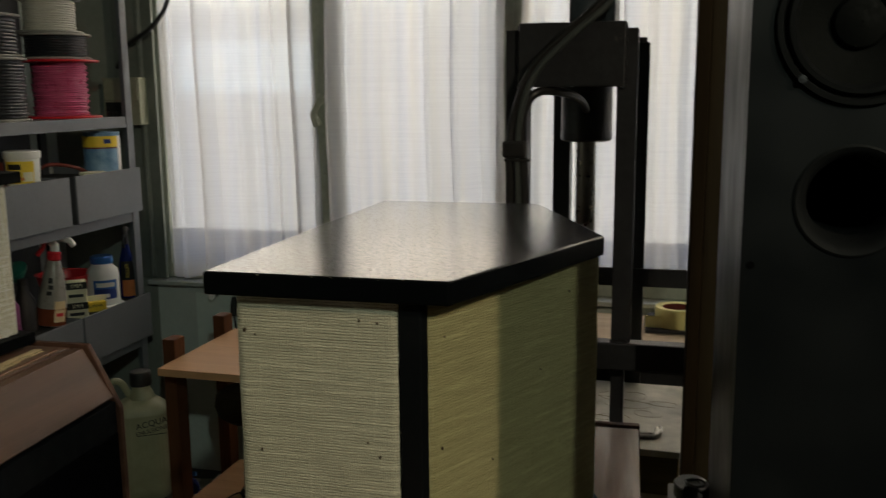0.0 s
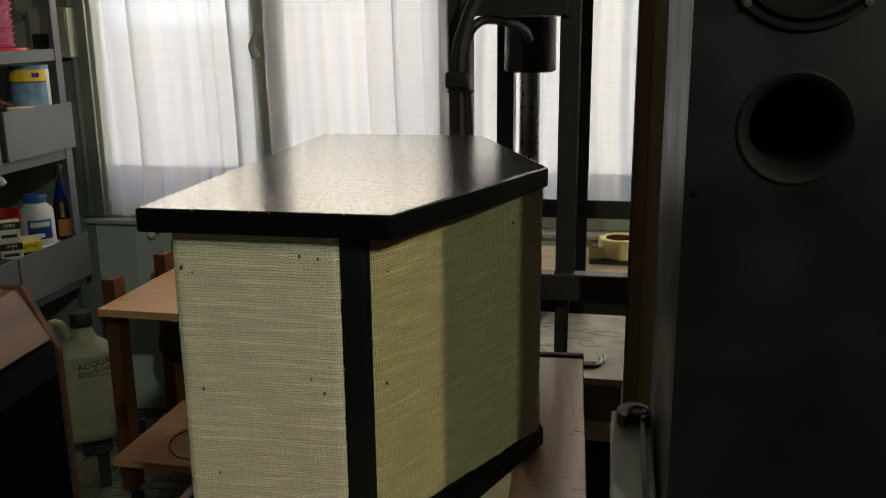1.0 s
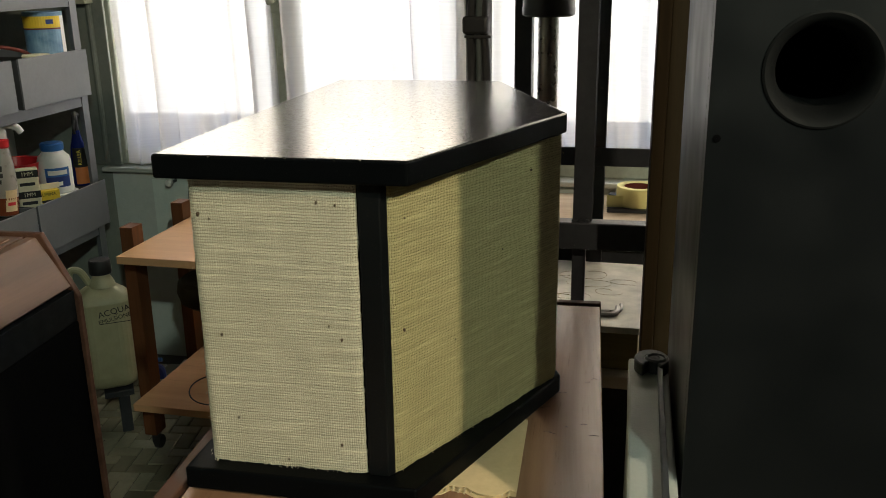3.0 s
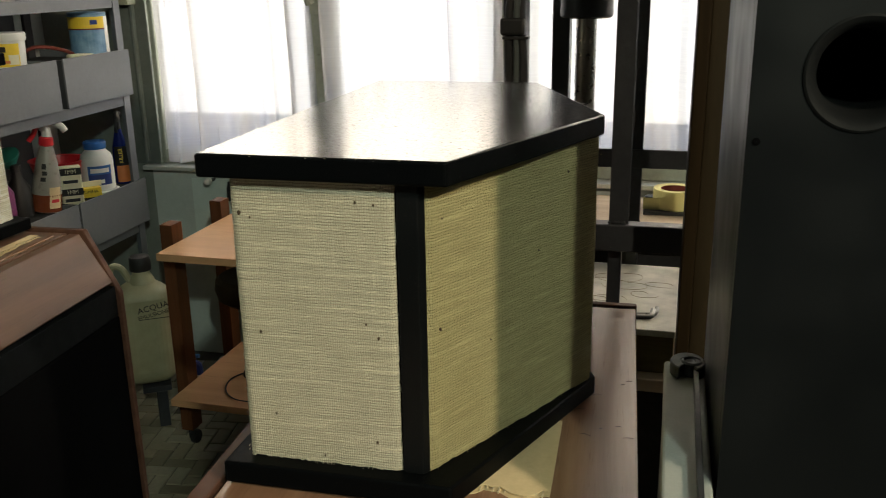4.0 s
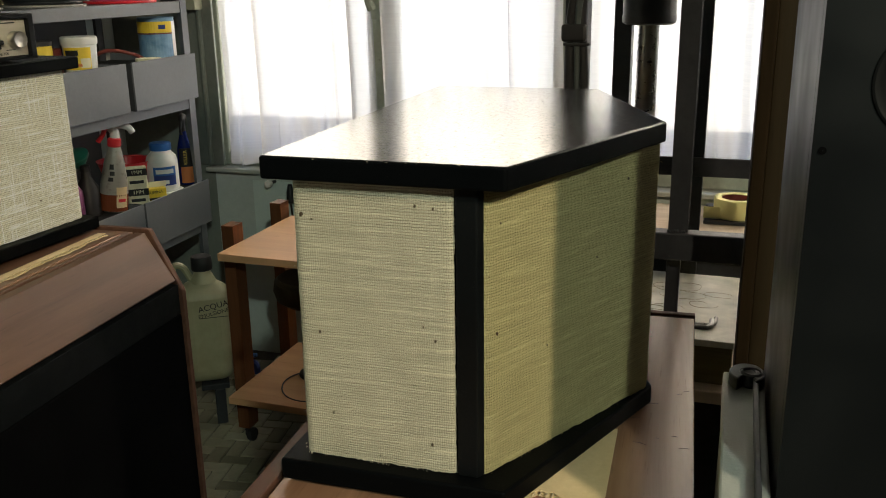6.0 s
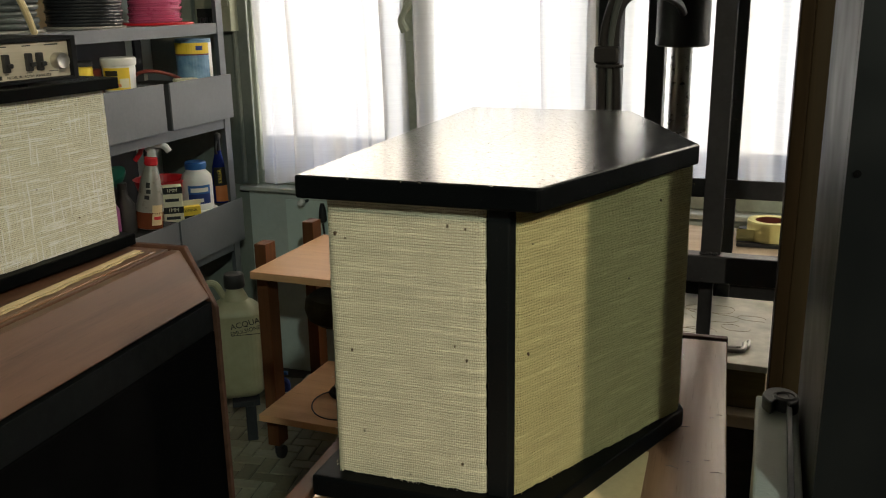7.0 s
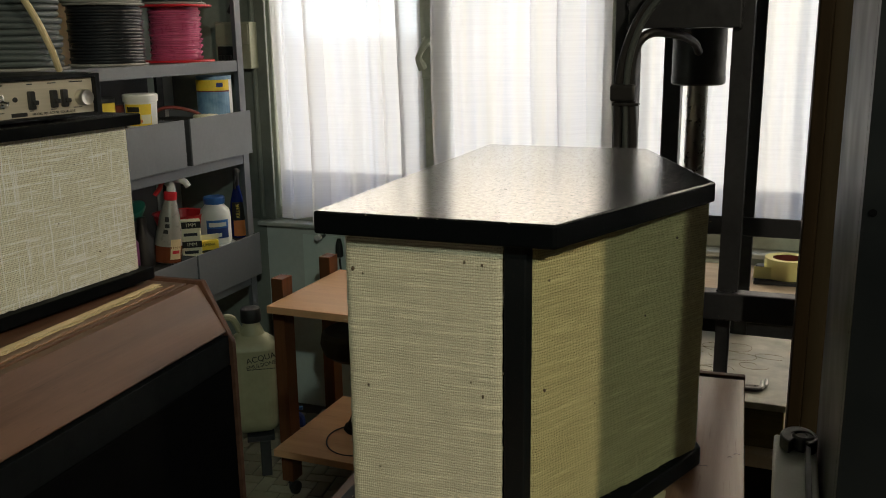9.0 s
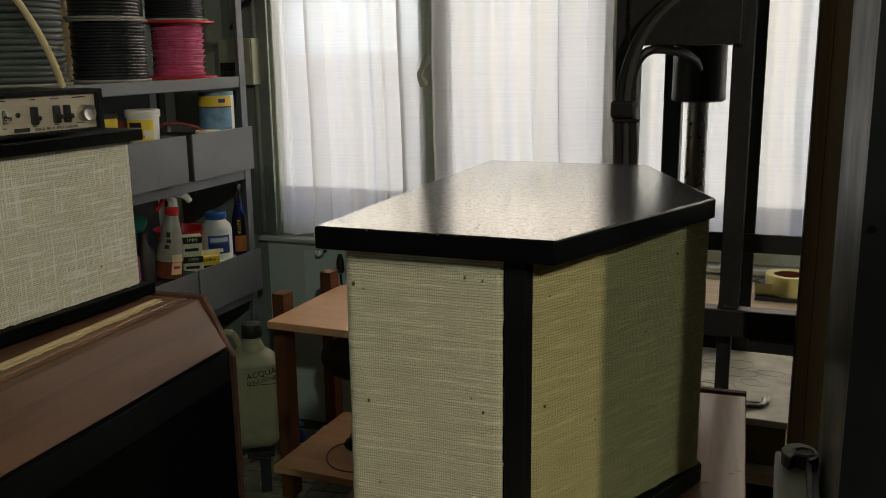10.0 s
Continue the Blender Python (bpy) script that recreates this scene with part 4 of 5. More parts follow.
ZS = 1.334
FLANGE_GREY = plain("grey_fibre_flange", (0.30, 0.29, 0.27), 0.7)
spool("red plastic spool wound with pink cable", -1.505, 1.848, ZS, 0.120, 0.183, 0.079, 0.0030, PINK, RED_PL, wob=0.0016)
spool("pale spool wound with glossy black cable", -1.505, 1.515, ZS, 0.114, 0.180, 0.101, 0.0045, BLACK_CABLE, FLANGE_GREY, wob=0.0006)
spool("flat spool wound with black cable", -1.51, 1.850, ZS + 0.184, 0.105, 0.080, 0.090, 0.0040, BLACK_CABLE, FLANGE_GREY)
spool("spool of pale and dark wire", -1.52, 1.840, ZS + 0.265, 0.098, 0.11, 0.075, 0.0035, WHITE_CABLE, FLANGE_GREY)
spool("black cable spool stacked on another", -1.51, 1.510, ZS + 0.181, 0.112, 0.12, 0.095, 0.0050, BLACK_CABLE, FLANGE_GREY)
spool("large spool of thick grey-green cable", -1.545, 1.175, ZS, 0.150, 0.30, 0.130, 0.0080, GREY_CABLE, FLANGE_GREY, wob=0.0018)
tagged(part("bent_tube", tube(B(), [(-1.355, 1.151, 1.335), (-1.345, 1.128, 1.37), (-1.34, 1.105, 1.41), (-1.34, 1.062, 1.483), (-1.34, 0.989, 1.567), (-1.37, 0.92, 1.62), (-1.45, 0.80, 1.64), (-1.55, 0.66, 1.56), (-1.60, 0.58, 1.40), (-1.61, 0.56, 1.336)], 0.0085, 10), CREAM_PL),
       "yellowed bent plastic tube leaning over the spools", "tube")
cs = thing("cardboard_carton", "brown cardboard carton behind the cable spools", "box", pose(-1.70, 1.42, ZS))
part("carton_body", box(B(), -0.03, 0.03, -0.12, 0.12, 0, 0.30, 0.002), CARD, cs)
part("flap", box(B(), 0.0305, 0.034, -0.118, 0.118, 0.24, 0.30, 0.001), CARD, cs)

# ---- goods in the bins ----
tub = thing("plastic_tub", "white plastic tub with a yellow label and white lid", "tub", pose(-1.45, 1.572, 1.142) @ Matrix.Diagonal((0.92, 0.92, 0.98, 1)))
part("pot", lathe(B(), [(0.046, 0), (0.049, 0.004), (0.053, 0.085)], (0, 0, 0), 32), WHITE_PL, tub)
part("lid", lathe(B(), [(0.055, 0.084), (0.057, 0.087), (0.057, 0.104), (0.054, 0.108), (0.03, 0.107)], (0, 0, 0), 32), WHITE_PL, tub)


def wrap(r, z0, z1, a0, a1, r1=None, n=18):
    """A curved label round a vertical axis, angles in degrees."""
    bm = B()
    r1 = r if r1 is None else r1
    rows = []
    for k in range(n + 1):
        a = radians(a0 + (a1 - a0) * k / n)
        rows.append([bm.verts.new((q * math.cos(a), q * math.sin(a), z)) for q, z in ((r, z0), (r1, z1), (r1 - 0.0008, z1), (r - 0.0008, z0))])
    for a, b in zip(rows, rows[1:]):
        for k in range(4):
            bm.faces.new((a[k], b[k], b[(k + 1) % 4], a[(k + 1) % 4]))
    bm.faces.new(rows[0][::-1]), bm.faces.new(rows[-1])
    return bm


part("label", wrap(0.0500, 0.012, 0.078, -118, -14, 0.0534), YELLOW, tub, "yellow and cream printed label")
part("label_patch", wrap(0.0512, 0.018, 0.046, -52, -18, 0.0526), CREAM, tub)
part("print_bars", wrap(0.0528, 0.054, 0.070, -106, -58, 0.0538), INK, tub)
part("print_bars", wrap(0.0514, 0.022, 0.030, -70, -48, 0.0520), ORANGE, tub)
tin = thing("paint_tin", "cylindrical tin with a blue and yellow printed wrap", "tin", pose(-1.45, 1.962, 1.136))
part("tin_body", lathe(B(), [(0.058, 0), (0.060, 0.003), (0.059, 0.006), (0.059, 0.142), (0.0605, 0.146), (0.059, 0.149), (0.052, 0.144)], (0, 0, 0), 36), TIN_BLUE, tin)
part("yellow_band", wrap(0.0600, 0.100, 0.136, -150, 0), YELLOW, tin)
part("red_line", wrap(0.0601, 0.0955, 0.0995, -150, 0), RUST, tin)
part("white_seam", wrap(0.0600, 0.006, 0.136, 0.5, 40), WHITE_PL, tin)
part("print_bars", wrap(0.0606, 0.112, 0.126, -48, -26), NAVY, tin)
jar = thing("small_tin", "small yellow and red tin among the packed supplies", "tin", pose(-1.50, 1.46, 1.136))
part("tin_body", lathe(B(), [(0.036, 0), (0.037, 0.002), (0.037, 0.09), (0.034, 0.092)], (0, 0, 0), 24), YELLOW, jar)
part("lid", lathe(B(), [(0.038, 0.0925), (0.038, 0.104), (0.03, 0.106)], (0, 0, 0), 24), RUBBER, jar)
jar = thing("small_tin", "small dull red tin among the packed supplies", "tin", pose(-1.53, 1.535, 1.136))
part("tin_body", lathe(B(), [(0.034, 0), (0.035, 0.002), (0.035, 0.075), (0.033, 0.078)], (0, 0, 0), 24), RUST, jar)
tagged(part("red_strap", tube(B(), [(-1.55, 1.70, 1.150), (-1.50, 1.75, 1.190), (-1.46, 1.83, 1.176), (-1.45, 1.90, 1.146)], 0.006, 8), RUST), "red plastic strap bent over the bin", "strap")
tagged(part("sanding_disc", lathe(B(), [(0.04, 0), (0.042, 0.005), (0.04, 0.010), (0.01, 0.011)], (-1.42, 1.86, 1.150), 28), CREAM), "pale round disc on the bin's supplies", "disc")

Z2 = 0.699
sb = thing("spray_bottle", "frosted spray bottle with red trigger and brown liquid", "bottle", pose(-1.452, 1.640, Z2 + 0.003, 0, 6.5, 38) @ Matrix.Diagonal((1.05, 1.05, 1.02, 1)))
part("bottle_body", lathe(B(), [(0.034, 0), (0.040, 0.006), (0.041, 0.05), (0.039, 0.09), (0.030, 0.15), (0.021, 0.19), (0.016, 0.203)], (0, 0, 0), 28), SPRAY, sb)
part("liquid", wrap(0.0414, 0.004, 0.056, -180, 180, 0.0415, 36), AMBER, sb)
part("oval_label", wrap(0.0420, 0.016, 0.080, -82, -32, 0.0410), CARD, sb, "oval pinkish label")
part("print_bars", wrap(0.0425, 0.034, 0.044, -74, -42), RED_PL, sb)
for z0, z1, r0, r1, a in ((0.098, 0.110, 0.0385, 0.0362, -118), (0.116, 0.128, 0.0356, 0.0336, -112), (0.134, 0.150, 0.0330, 0.0306, -116)):
    part("print_bars", wrap(r0, z0, z1, a, a + 22, r1, 6), INK, sb)
part("collar", lathe(B(), [(0.017, 0.200), (0.020, 0.204), (0.020, 0.224), (0.015, 0.228)], (0, 0, 0), 24), RED_PL, sb)
hd = part("spray_head", tube(B(), [(0.002, 0.0, 0.224), (0.0, 0.0, 0.246), (-0.012, 0.0, 0.262), (0.012, 0.0, 0.268), (0.038, 0.0, 0.262), (0.052, 0.0, 0.246)], lambda t: 0.0145 - 0.005 * t, 12), WHITE_PL, sb)
part("nozzle", tube(B(), [(-0.014, 0, 0.262), (-0.044, 0, 0.260)], 0.0125, 10, 1), RED_PL, sb)
part("trigger", tube(B(), [(-0.028, 0, 0.252), (-0.032, 0, 0.235), (-0.046, 0, 0.212)], 0.007, 8), RED_PL, sb)

vb = thing("glue_bottle", "white plastic glue bottle with blue cap and blue label", "bottle", pose(-1.45, 1.915, Z2) @ Matrix.Diagonal((1.08, 1.08, 1.04, 1)))
part("bottle_body", lathe(B(), [(0.046, 0.008), (0.049, 0.012), (0.049, 0.105), (0.045, 0.122), (0.032, 0.136), (0.030, 0.142)], (0, 0, 0), 36), WHITE_PL, vb)
part("saucer", lathe(B(), [(0.05, 0), (0.060, 0.004), (0.060, 0.007), (0.05, 0.008)], (0, 0, 0), 36), WHITE_PL, vb)
part("cap", lathe(B(), [(0.033, 0.142), (0.034, 0.145), (0.034, 0.162), (0.031, 0.166), (0.02, 0.166)], (0, 0, 0), 28), BLUE_PL, vb, "blue screw cap")
part("label", wrap(0.0497, 0.030, 0.092, -90, -5), NAVY, vb)
part("label_band", wrap(0.0503, 0.064, 0.092, -90, -5), BLUE_PL, vb)
part("print_bars", wrap(0.0508, 0.070, 0.084, -80, -15), WHITE_PL, vb)
part("print_bars", wrap(0.0508, 0.036, 0.048, -70, -35), WHITE_PL, vb)

kb = thing("cobalt_spray", "cobalt blue trigger bottle with an orange label", "bottle", pose(-1.445, 2.050, Z2, 0, 0, 10))
part("bottle_body", lathe(B(), [(0.028, 0), (0.032, 0.006), (0.031, 0.07), (0.026, 0.13), (0.014, 0.175), (0.012, 0.19)], (0, 0, 0), 26, None, 1, 0.85), COBALT, kb)
part("label", wrap(0.0328, 0.008, 0.075, -100, 20, 0.0318), ORANGE, kb)
part("label_patch", wrap(0.0330, 0.066, 0.132, -110, -20, 0.0285), INK, kb)
words("lettering", "KILLER", 0.017, Matrix.Rotation(radians(24), 4, "Z") @ Matrix.Translation((0, -0.0318, 0.100)) @ Matrix.Rotation(radians(84), 4, "X") @ Matrix.Rotation(radians(90), 4, "Z"), YELLOW, kb)
part("spray_head", tube(B(), [(0, 0, 0.188), (0, 0, 0.225), (-0.004, 0.012, 0.24), (-0.006, 0.03, 0.236)], 0.011, 10), RUBBER, kb)
part("trigger", tube(B(), [(0.002, -0.012, 0.225), (0.003, -0.024, 0.20), (0.003, -0.02, 0.18)], 0.005, 8), RUBBER, kb)

fs = thing("filler_packet", "cream and black printed filler packet", "packet", pose(-1.428, 1.740, Z2, 0, 0, 38))
part("packet_body", box(B(), -0.032, 0.032, -0.018, 0.018, 0, 0.125, 0.005), CREAM, fs)
for z in (0.098, 0.032):
    part("black_band", box(B(), -0.0325, 0.0325, -0.0186, -0.0176, z, z + 0.022), INK, fs)
for z in (0.109, 0.043):
    words("lettering", "1MM", 0.017, Matrix.Translation((0.0, -0.0188, z)) @ Matrix.Rotation(radians(90), 4, "X"), CREAM, fs)
for z in (0.072, 0.012):
    part("print_bars", box(B(), -0.024, 0.020, -0.0186, -0.0178, z, z + 0.010), STEEL_DARK, fs)
yb = thing("yellow_box", "small yellow cardboard packet with an open flap", "box", pose(-1.395, 1.775, Z2, 0, 0, 48))
part("packet_body", box(B(), -0.038, 0.038, -0.016, 0.016, 0, 0.048, 0.001), YELLOW, yb)
part("flap", box(B(), -0.02, 0.045, 0.010, 0.011, 0.048, 0.066), CREAM, yb)
words("lettering", "ELIMINA", 0.013, Matrix.Translation((0.002, -0.0166, 0.036)) @ Matrix.Rotation(radians(90), 4, "X"), INK, yb)
part("print_bars", box(B(), -0.03, 0.028, -0.0168, -0.0162, 0.010, 0.018), INK, yb)
bowl = thing("red_bowl", "red plastic bowl behind the bottles", "bowl", pose(-1.56, 1.86, Z2))
part("bowl_shell", lathe(B(), [(0.05, 0), (0.055, 0.004), (0.088, 0.115), (0.092, 0.118), (0.085, 0.116), (0.052, 0.010)], (0, 0, 0), 36), RED_PL, bowl)
for y, mm, nm, lab in ((1.50, PURPLE, "purple_flask", "purple plastic flask behind the bottles"), (1.575, RUBBER, "dark_flask", "dark plastic flask among the bottles"), (1.43, PURPLE, "purple_flask", "purple plastic flask behind the bottles")):
    fl = thing(nm, lab, "bottle", pose(-1.49, y, Z2))
    part("flask_body", lathe(B(), [(0.030, 0), (0.034, 0.005), (0.034, 0.09), (0.016, 0.12), (0.013, 0.14)], (0, 0, 0), 24), mm, fl)
    part("cap", lathe(B(), [(0.015, 0.1405), (0.015, 0.16), (0.01, 0.162)], (0, 0, 0), 20), RUBBER, fl)
tagged(part("green_funnel", lathe(B(), [(0.006, 0), (0.008, 0.05), (0.040, 0.09), (0.042, 0.10)], (-1.52, 1.62, Z2 + 0.10), 26, Matrix.Rotation(radians(28), 4, "X")), GREEN), "dark green plastic funnel among the bottles", "funnel")

# ---- window wall fittings ----
jb = thing("junction_box", "aged cream electrical junction box on the wall", "junction box", pose(-1.462, YW, 1.300))
part("box_body", box(B(), -0.090, 0.055, -0.06, 0.0, 0, 0.165, 0.004), BOX_CREAM, jb)
part("cover", box(B(), -0.085, 0.050, -0.0645, -0.0605, 0.086, 0.159, 0.002), BOX_CREAM, jb)
# no real opening: a black plate paints the dark of one
part("recess", box(B(), -0.080, -0.014, -0.0640, -0.0605, 0.014, 0.080, 0.001), GAP_BLACK, jb, "flat black plate painting the shade of a recess behind breaker switches")
for k in range(4):
    part("breaker_switch", box(B(), -0.074 + 0.015 * k, -0.064 + 0.015 * k, -0.070, -0.0642, 0.030, 0.048, 0.0015), RUBBER, jb)
tagged(part("wall_cable", tube(B(), [(-1.52, 2.19, 1.50), (-1.46, 2.17, 1.575), (-1.393, 2.13, 1.60), (-1.316, 2.11, 1.64), (-1.255, 2.11, 1.73), (-1.24, 2.12, 1.95), (-1.25, 2.16, 2.7)], 0.008, 8), RUBBER), "black cable looping up the wall beside the window", "cable")
bm = tube(B(), [(-1.425, YW - 0.012, 0.75), (-1.425, YW - 0.012, 2.9)], 0.011, 10, 1)
tagged(part("conduit_pipe", bm, PIPE_PAINT), "thin painted conduit running up beside the window", "pipe")
bm = prism(B(), [(-1.265, 0.688), (-1.265, 0.47), (-1.19, 0.47), (-1.19, 0.02), (0.05, 0.02), (0.05, 0.688)][::-1], 0, 0.003)
bm.transform(Matrix(((1, 0, 0, 0), (0, 0, -1, YW - 0.0005), (0, 1, 0, 0), (0, 0, 0, 1))))
structure("plaster_patch", bm, PLASTER_PALE, "paler stepped patch of plaster under the windows", "wall")
pk = thing("pipe_valve", "small white capped pipe valve under the sill", "valve", pose(-1.178, YW - 0.034, 0.688))
part("knob_cap", lathe(B(), [(0.012, 0), (0.013, 0.004), (0.012, 0.018), (0.008, 0.02)], (0, 0, 0), 20, Matrix.Rotation(radians(90), 4, "X")), WHITE_PL, pk)
part("knob_stem", tube(B(), [(0.003, 0, 0), (0.004, 0.034, 0)], 0.006, 8, 1), STEEL_DARK, pk)
pl = thing("power_plug", "black plug hanging on a cord beneath the sill", "plug", pose(-1.105, YW - 0.02, 0))
part("plug_body", lathe(B(), [(0.010, 0.615), (0.015, 0.62), (0.013, 0.66), (0.007, 0.685)], (0, 0, 0), 18), RUBBER, pl)
part("cord", tube(B(), [(0, 0, 0.61), (0.004, 0.002, 0.55), (0.012, 0.004, 0.45), (0.03, 0.006, 0.3)], 0.004, 8), RUBBER, pl)
tagged(part("wall_socket", box(B(), -1.085, -1.03, YW - 0.022, YW, 0.60, 0.69, 0.005), WHITE_PL), "white wall socket under the window sill", "socket")

# casing board laid over the wall to darken it, shade included in its paint
structure("trim", box(B(), -1.372 - 0.16, -1.372, YW - 0.0125, YW - 0.0005, SILL + 0.004, HEAD, 0.003), PIPE_PAINT, "green casing board beside the window, shelf shade painted into its colour")

# ---- hydraulic press ----
pr = thing("hydraulic_press", "dark grey welded steel workshop press with hydraulic cylinder", "press", pose(0, 0, 0))
YF, YK = 1.05, 1.56


def channel(x0, x1, y0, y1, z0, z1, open_left):
    t = 0.008
    c = [(x0, y0), (x1, y0), (x1, y1), (x0, y1), (x0, y1 - t), (x1 - t, y1 - t), (x1 - t, y0 + t), (x0, y0 + t)]
    if not open_left:
        c = [(x0 + x1 - x, y) for x, y in c][::-1]
    return prism(B(), c, z0, z1, 0.0012, 1)


part("front_upright", channel(0.088, 0.130, YF, YF + 0.055, 0.918, 1.525, True), STEEL_DARK, pr)
part("front_upright", channel(0.301, 0.3385, YF, YF + 0.055, 0.918, 1.525, False), STEEL_DARK, pr)
part("rear_upright", channel(0.118, 0.160, YK, YK + 0.055, 0.02, 1.522, True), STEEL_DARK, pr)
part("rear_upright", channel(0.318, 0.348, YK, YK + 0.055, 0.02, 1.522, False), STEEL_DARK, pr)
part("front_leg", box(B(), 0.300, 0.327, YF + 0.03, YF + 0.06, 0.02, 0.862, 0.002), STEEL_DARK, pr)
part("front_leg", box(B(), 0.10, 0.127, YF + 0.03, YF + 0.06, 0.02, 0.862, 0.002), STEEL_DARK, pr)
part("head_plate", box(B(), 0.115, 0.316, YF - 0.014, YF - 0.001, 1.417, 1.537, 0.002), STEEL_DARK, pr)
part("head_plate", box(B(), 0.140, 0.340, YK + 0.056, YK + 0.068, 1.417, 1.537, 0.002), STEEL_DARK, pr)
part("head_block", box(B(), 0.150, 0.300, YF + 0.058, YK - 0.002, 1.418, 1.520, 0.003), STEEL_DARK, pr)
part("jack_column", box(B(), 0.192, 0.286, 1.20, 1.36, 1.5205, 1.90, 0.006), STEEL_DARK, pr)
cy = part("cylinder", lathe(B(), [(0.050, 1.300), (0.056, 1.304), (0.0565, 1.318), (0.0555, 1.320), (0.0555, 1.417)], (0.223, 1.30, 0), 40), STEEL_DARK, pr)
part("ram", lathe(B(), [(0.020, 0.80), (0.022, 0.803), (0.022, 1.301)], (0.223, 1.30, 0), 32), STEEL_ROD, pr, "bare steel piston rod")
part("bed_beam", box(B(), 0.080, 0.62, YF - 0.010, YF + 0.028, 0.862, 0.917, 0.003), STEEL_DARK, pr)
part("rear_rail", box(B(), 0.118, 0.62, YK - 0.008, YK - 0.001, 0.922, 0.969, 0.002), STEEL_DARK, pr)
part("rear_rail", box(B(), 0.161, 0.317, YK + 0.01, YK + 0.05, 0.70, 0.75, 0.002), STEEL_DARK, pr)


def weld(x, y, z0, z1, along_x=False, seed=0, r=0.007):
    bm = B()
    rnd = random.Random(seed)
    n = int(abs(z1 - z0) / 0.005)
    for k in range(n):
        t = z0 + (z1 - z0) * k / n
        c = (t, y + rnd.uniform(-1, 1) * 0.0015, x + rnd.uniform(-1, 1) * 0.0015) if along_x else (x + rnd.uniform(-1, 1) * 0.002, y, t)
        bmesh.ops.create_icosphere(bm, subdivisions=1, radius=r * rnd.uniform(0.75, 1.25), matrix=Matrix.Translation(c))
    return bm


part("weld_bead", weld(0.118, YF - 0.004, 1.42, 1.535, seed=1), STEEL_DARK, pr)
part("weld_bead", weld(0.312, YF - 0.004, 1.42, 1.535, seed=2), STEEL_DARK, pr)
part("weld_bead", weld(0.919, YF + 0.002, 0.302, 0.336, True, 3, 0.004), STEEL_DARK, pr, "rough weld bead")
bm = B()
tube(bm, [(0.103, 1.022, 0.80), (0.103, 1.022, 1.185), (0.103, 1.018, 1.31), (0.117, 1.012, 1.385), (0.150, 1.005, 1.455), (0.205, 1.0, 1.51), (0.30, 1.0, 1.60), (0.42, 1.02, 1.80)], 0.0085, 10)
part("hose", bm, RUBBER, pr)
part("hose", tube(B(), [(0.118, 1.022, 0.80), (0.118, 1.022, 1.185), (0.118, 1.015, 1.31), (0.128, 1.008, 1.385), (0.160, 1.0, 1.452), (0.222, 0.995, 1.512), (0.315, 1.0, 1.60), (0.43, 1.02, 1.80)], 0.0065, 10), GREY_CABLE, pr)
part("hose", tube(B(), [(0.132, 1.024, 0.80), (0.132, 1.022, 1.185), (0.126, 1.02, 1.31), (0.130, 1.02, 1.375), (0.155, 1.03, 1.408), (0.20, 1.09, 1.405), (0.222, 1.17, 1.39), (0.227, 1.235, 1.37)], 0.0085, 10), RUBBER, pr)
tie = B()
box(tie, 0.088, 0.136, 1.004, 1.036, 1.283, 1.316, 0.006)
box(tie, 0.092, 0.142, 1.008, 1.030, 1.276, 1.281, 0.001)
part("cable_tie", tie, RUBBER, pr)
bed = thing("bed_plate", "scratched pale metal plate on wooden blocks in the press", "plate", pose(0.012, 0.010, 0, 0, 0, -1.4) @ Matrix.Translation((-0.04, 0.0, 0)))
part("plate", box(B(), 0.13, 0.445, 1.115, 1.552, 0.655, 0.670, 0.002), PLATE, bed)
part("block", box(B(), 0.14, 0.443, 1.130, 1.30, 0.565, 0.6545, 0.003), OLIVE, bed)
part("block", box(B(), 0.14, 0.443, 1.36, 1.53, 0.565, 0.6545, 0.003), OLIVE, bed)
part("under_board", box(B(), 0.12, 0.52, 1.095, 1.55, 0.535, 0.5645, 0.003), PLY, bed)
# solid black support, its colour carrying the shade beneath the plate
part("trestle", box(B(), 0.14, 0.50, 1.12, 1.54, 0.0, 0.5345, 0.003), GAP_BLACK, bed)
for k, (dx, s) in enumerate(((0.0, 1.0), (0.008, 0.8))):
    a = tube(B(), [(0.30, 1.175 + dx * 2, 0.6745), (0.375 + dx, 1.178 + dx * 2, 0.6745), (0.389 + dx, 1.181 + dx * 2, 0.6750), (0.395 + dx, 1.190 + dx * 2, 0.6765), (0.396 + dx, 1.212 + dx * 2, 0.6790)], 0.0058 * s, 8)
    tagged(part("hex_key", a, STEEL_ROD), "bent steel hex key lying on the plate", "hex key", "hex keys")

bm = B()
rnd = random.Random(11)
for k in range(9):      # scribbled scratches on the plate
    cx, cy, a, b2, tw0 = rnd.uniform(0.24, 0.40), rnd.uniform(1.26, 1.48), rnd.uniform(0.018, 0.05), rnd.uniform(0.012, 0.04), rnd.uniform(0, 6)
    loop = [(cx + a * math.cos(tw0 + 0.5 * q) + 0.002 * q, cy + b2 * math.sin(tw0 + 0.5 * q + 0.15 * math.sin(q)), 0.6702) for q in range(rnd.randint(7, 13))]
    tube(bm, loop, 0.0004, 5, 4)
tagged(part("scratches", bm, OLIVE, bed, "dark looping scratches"), kind="stuff")

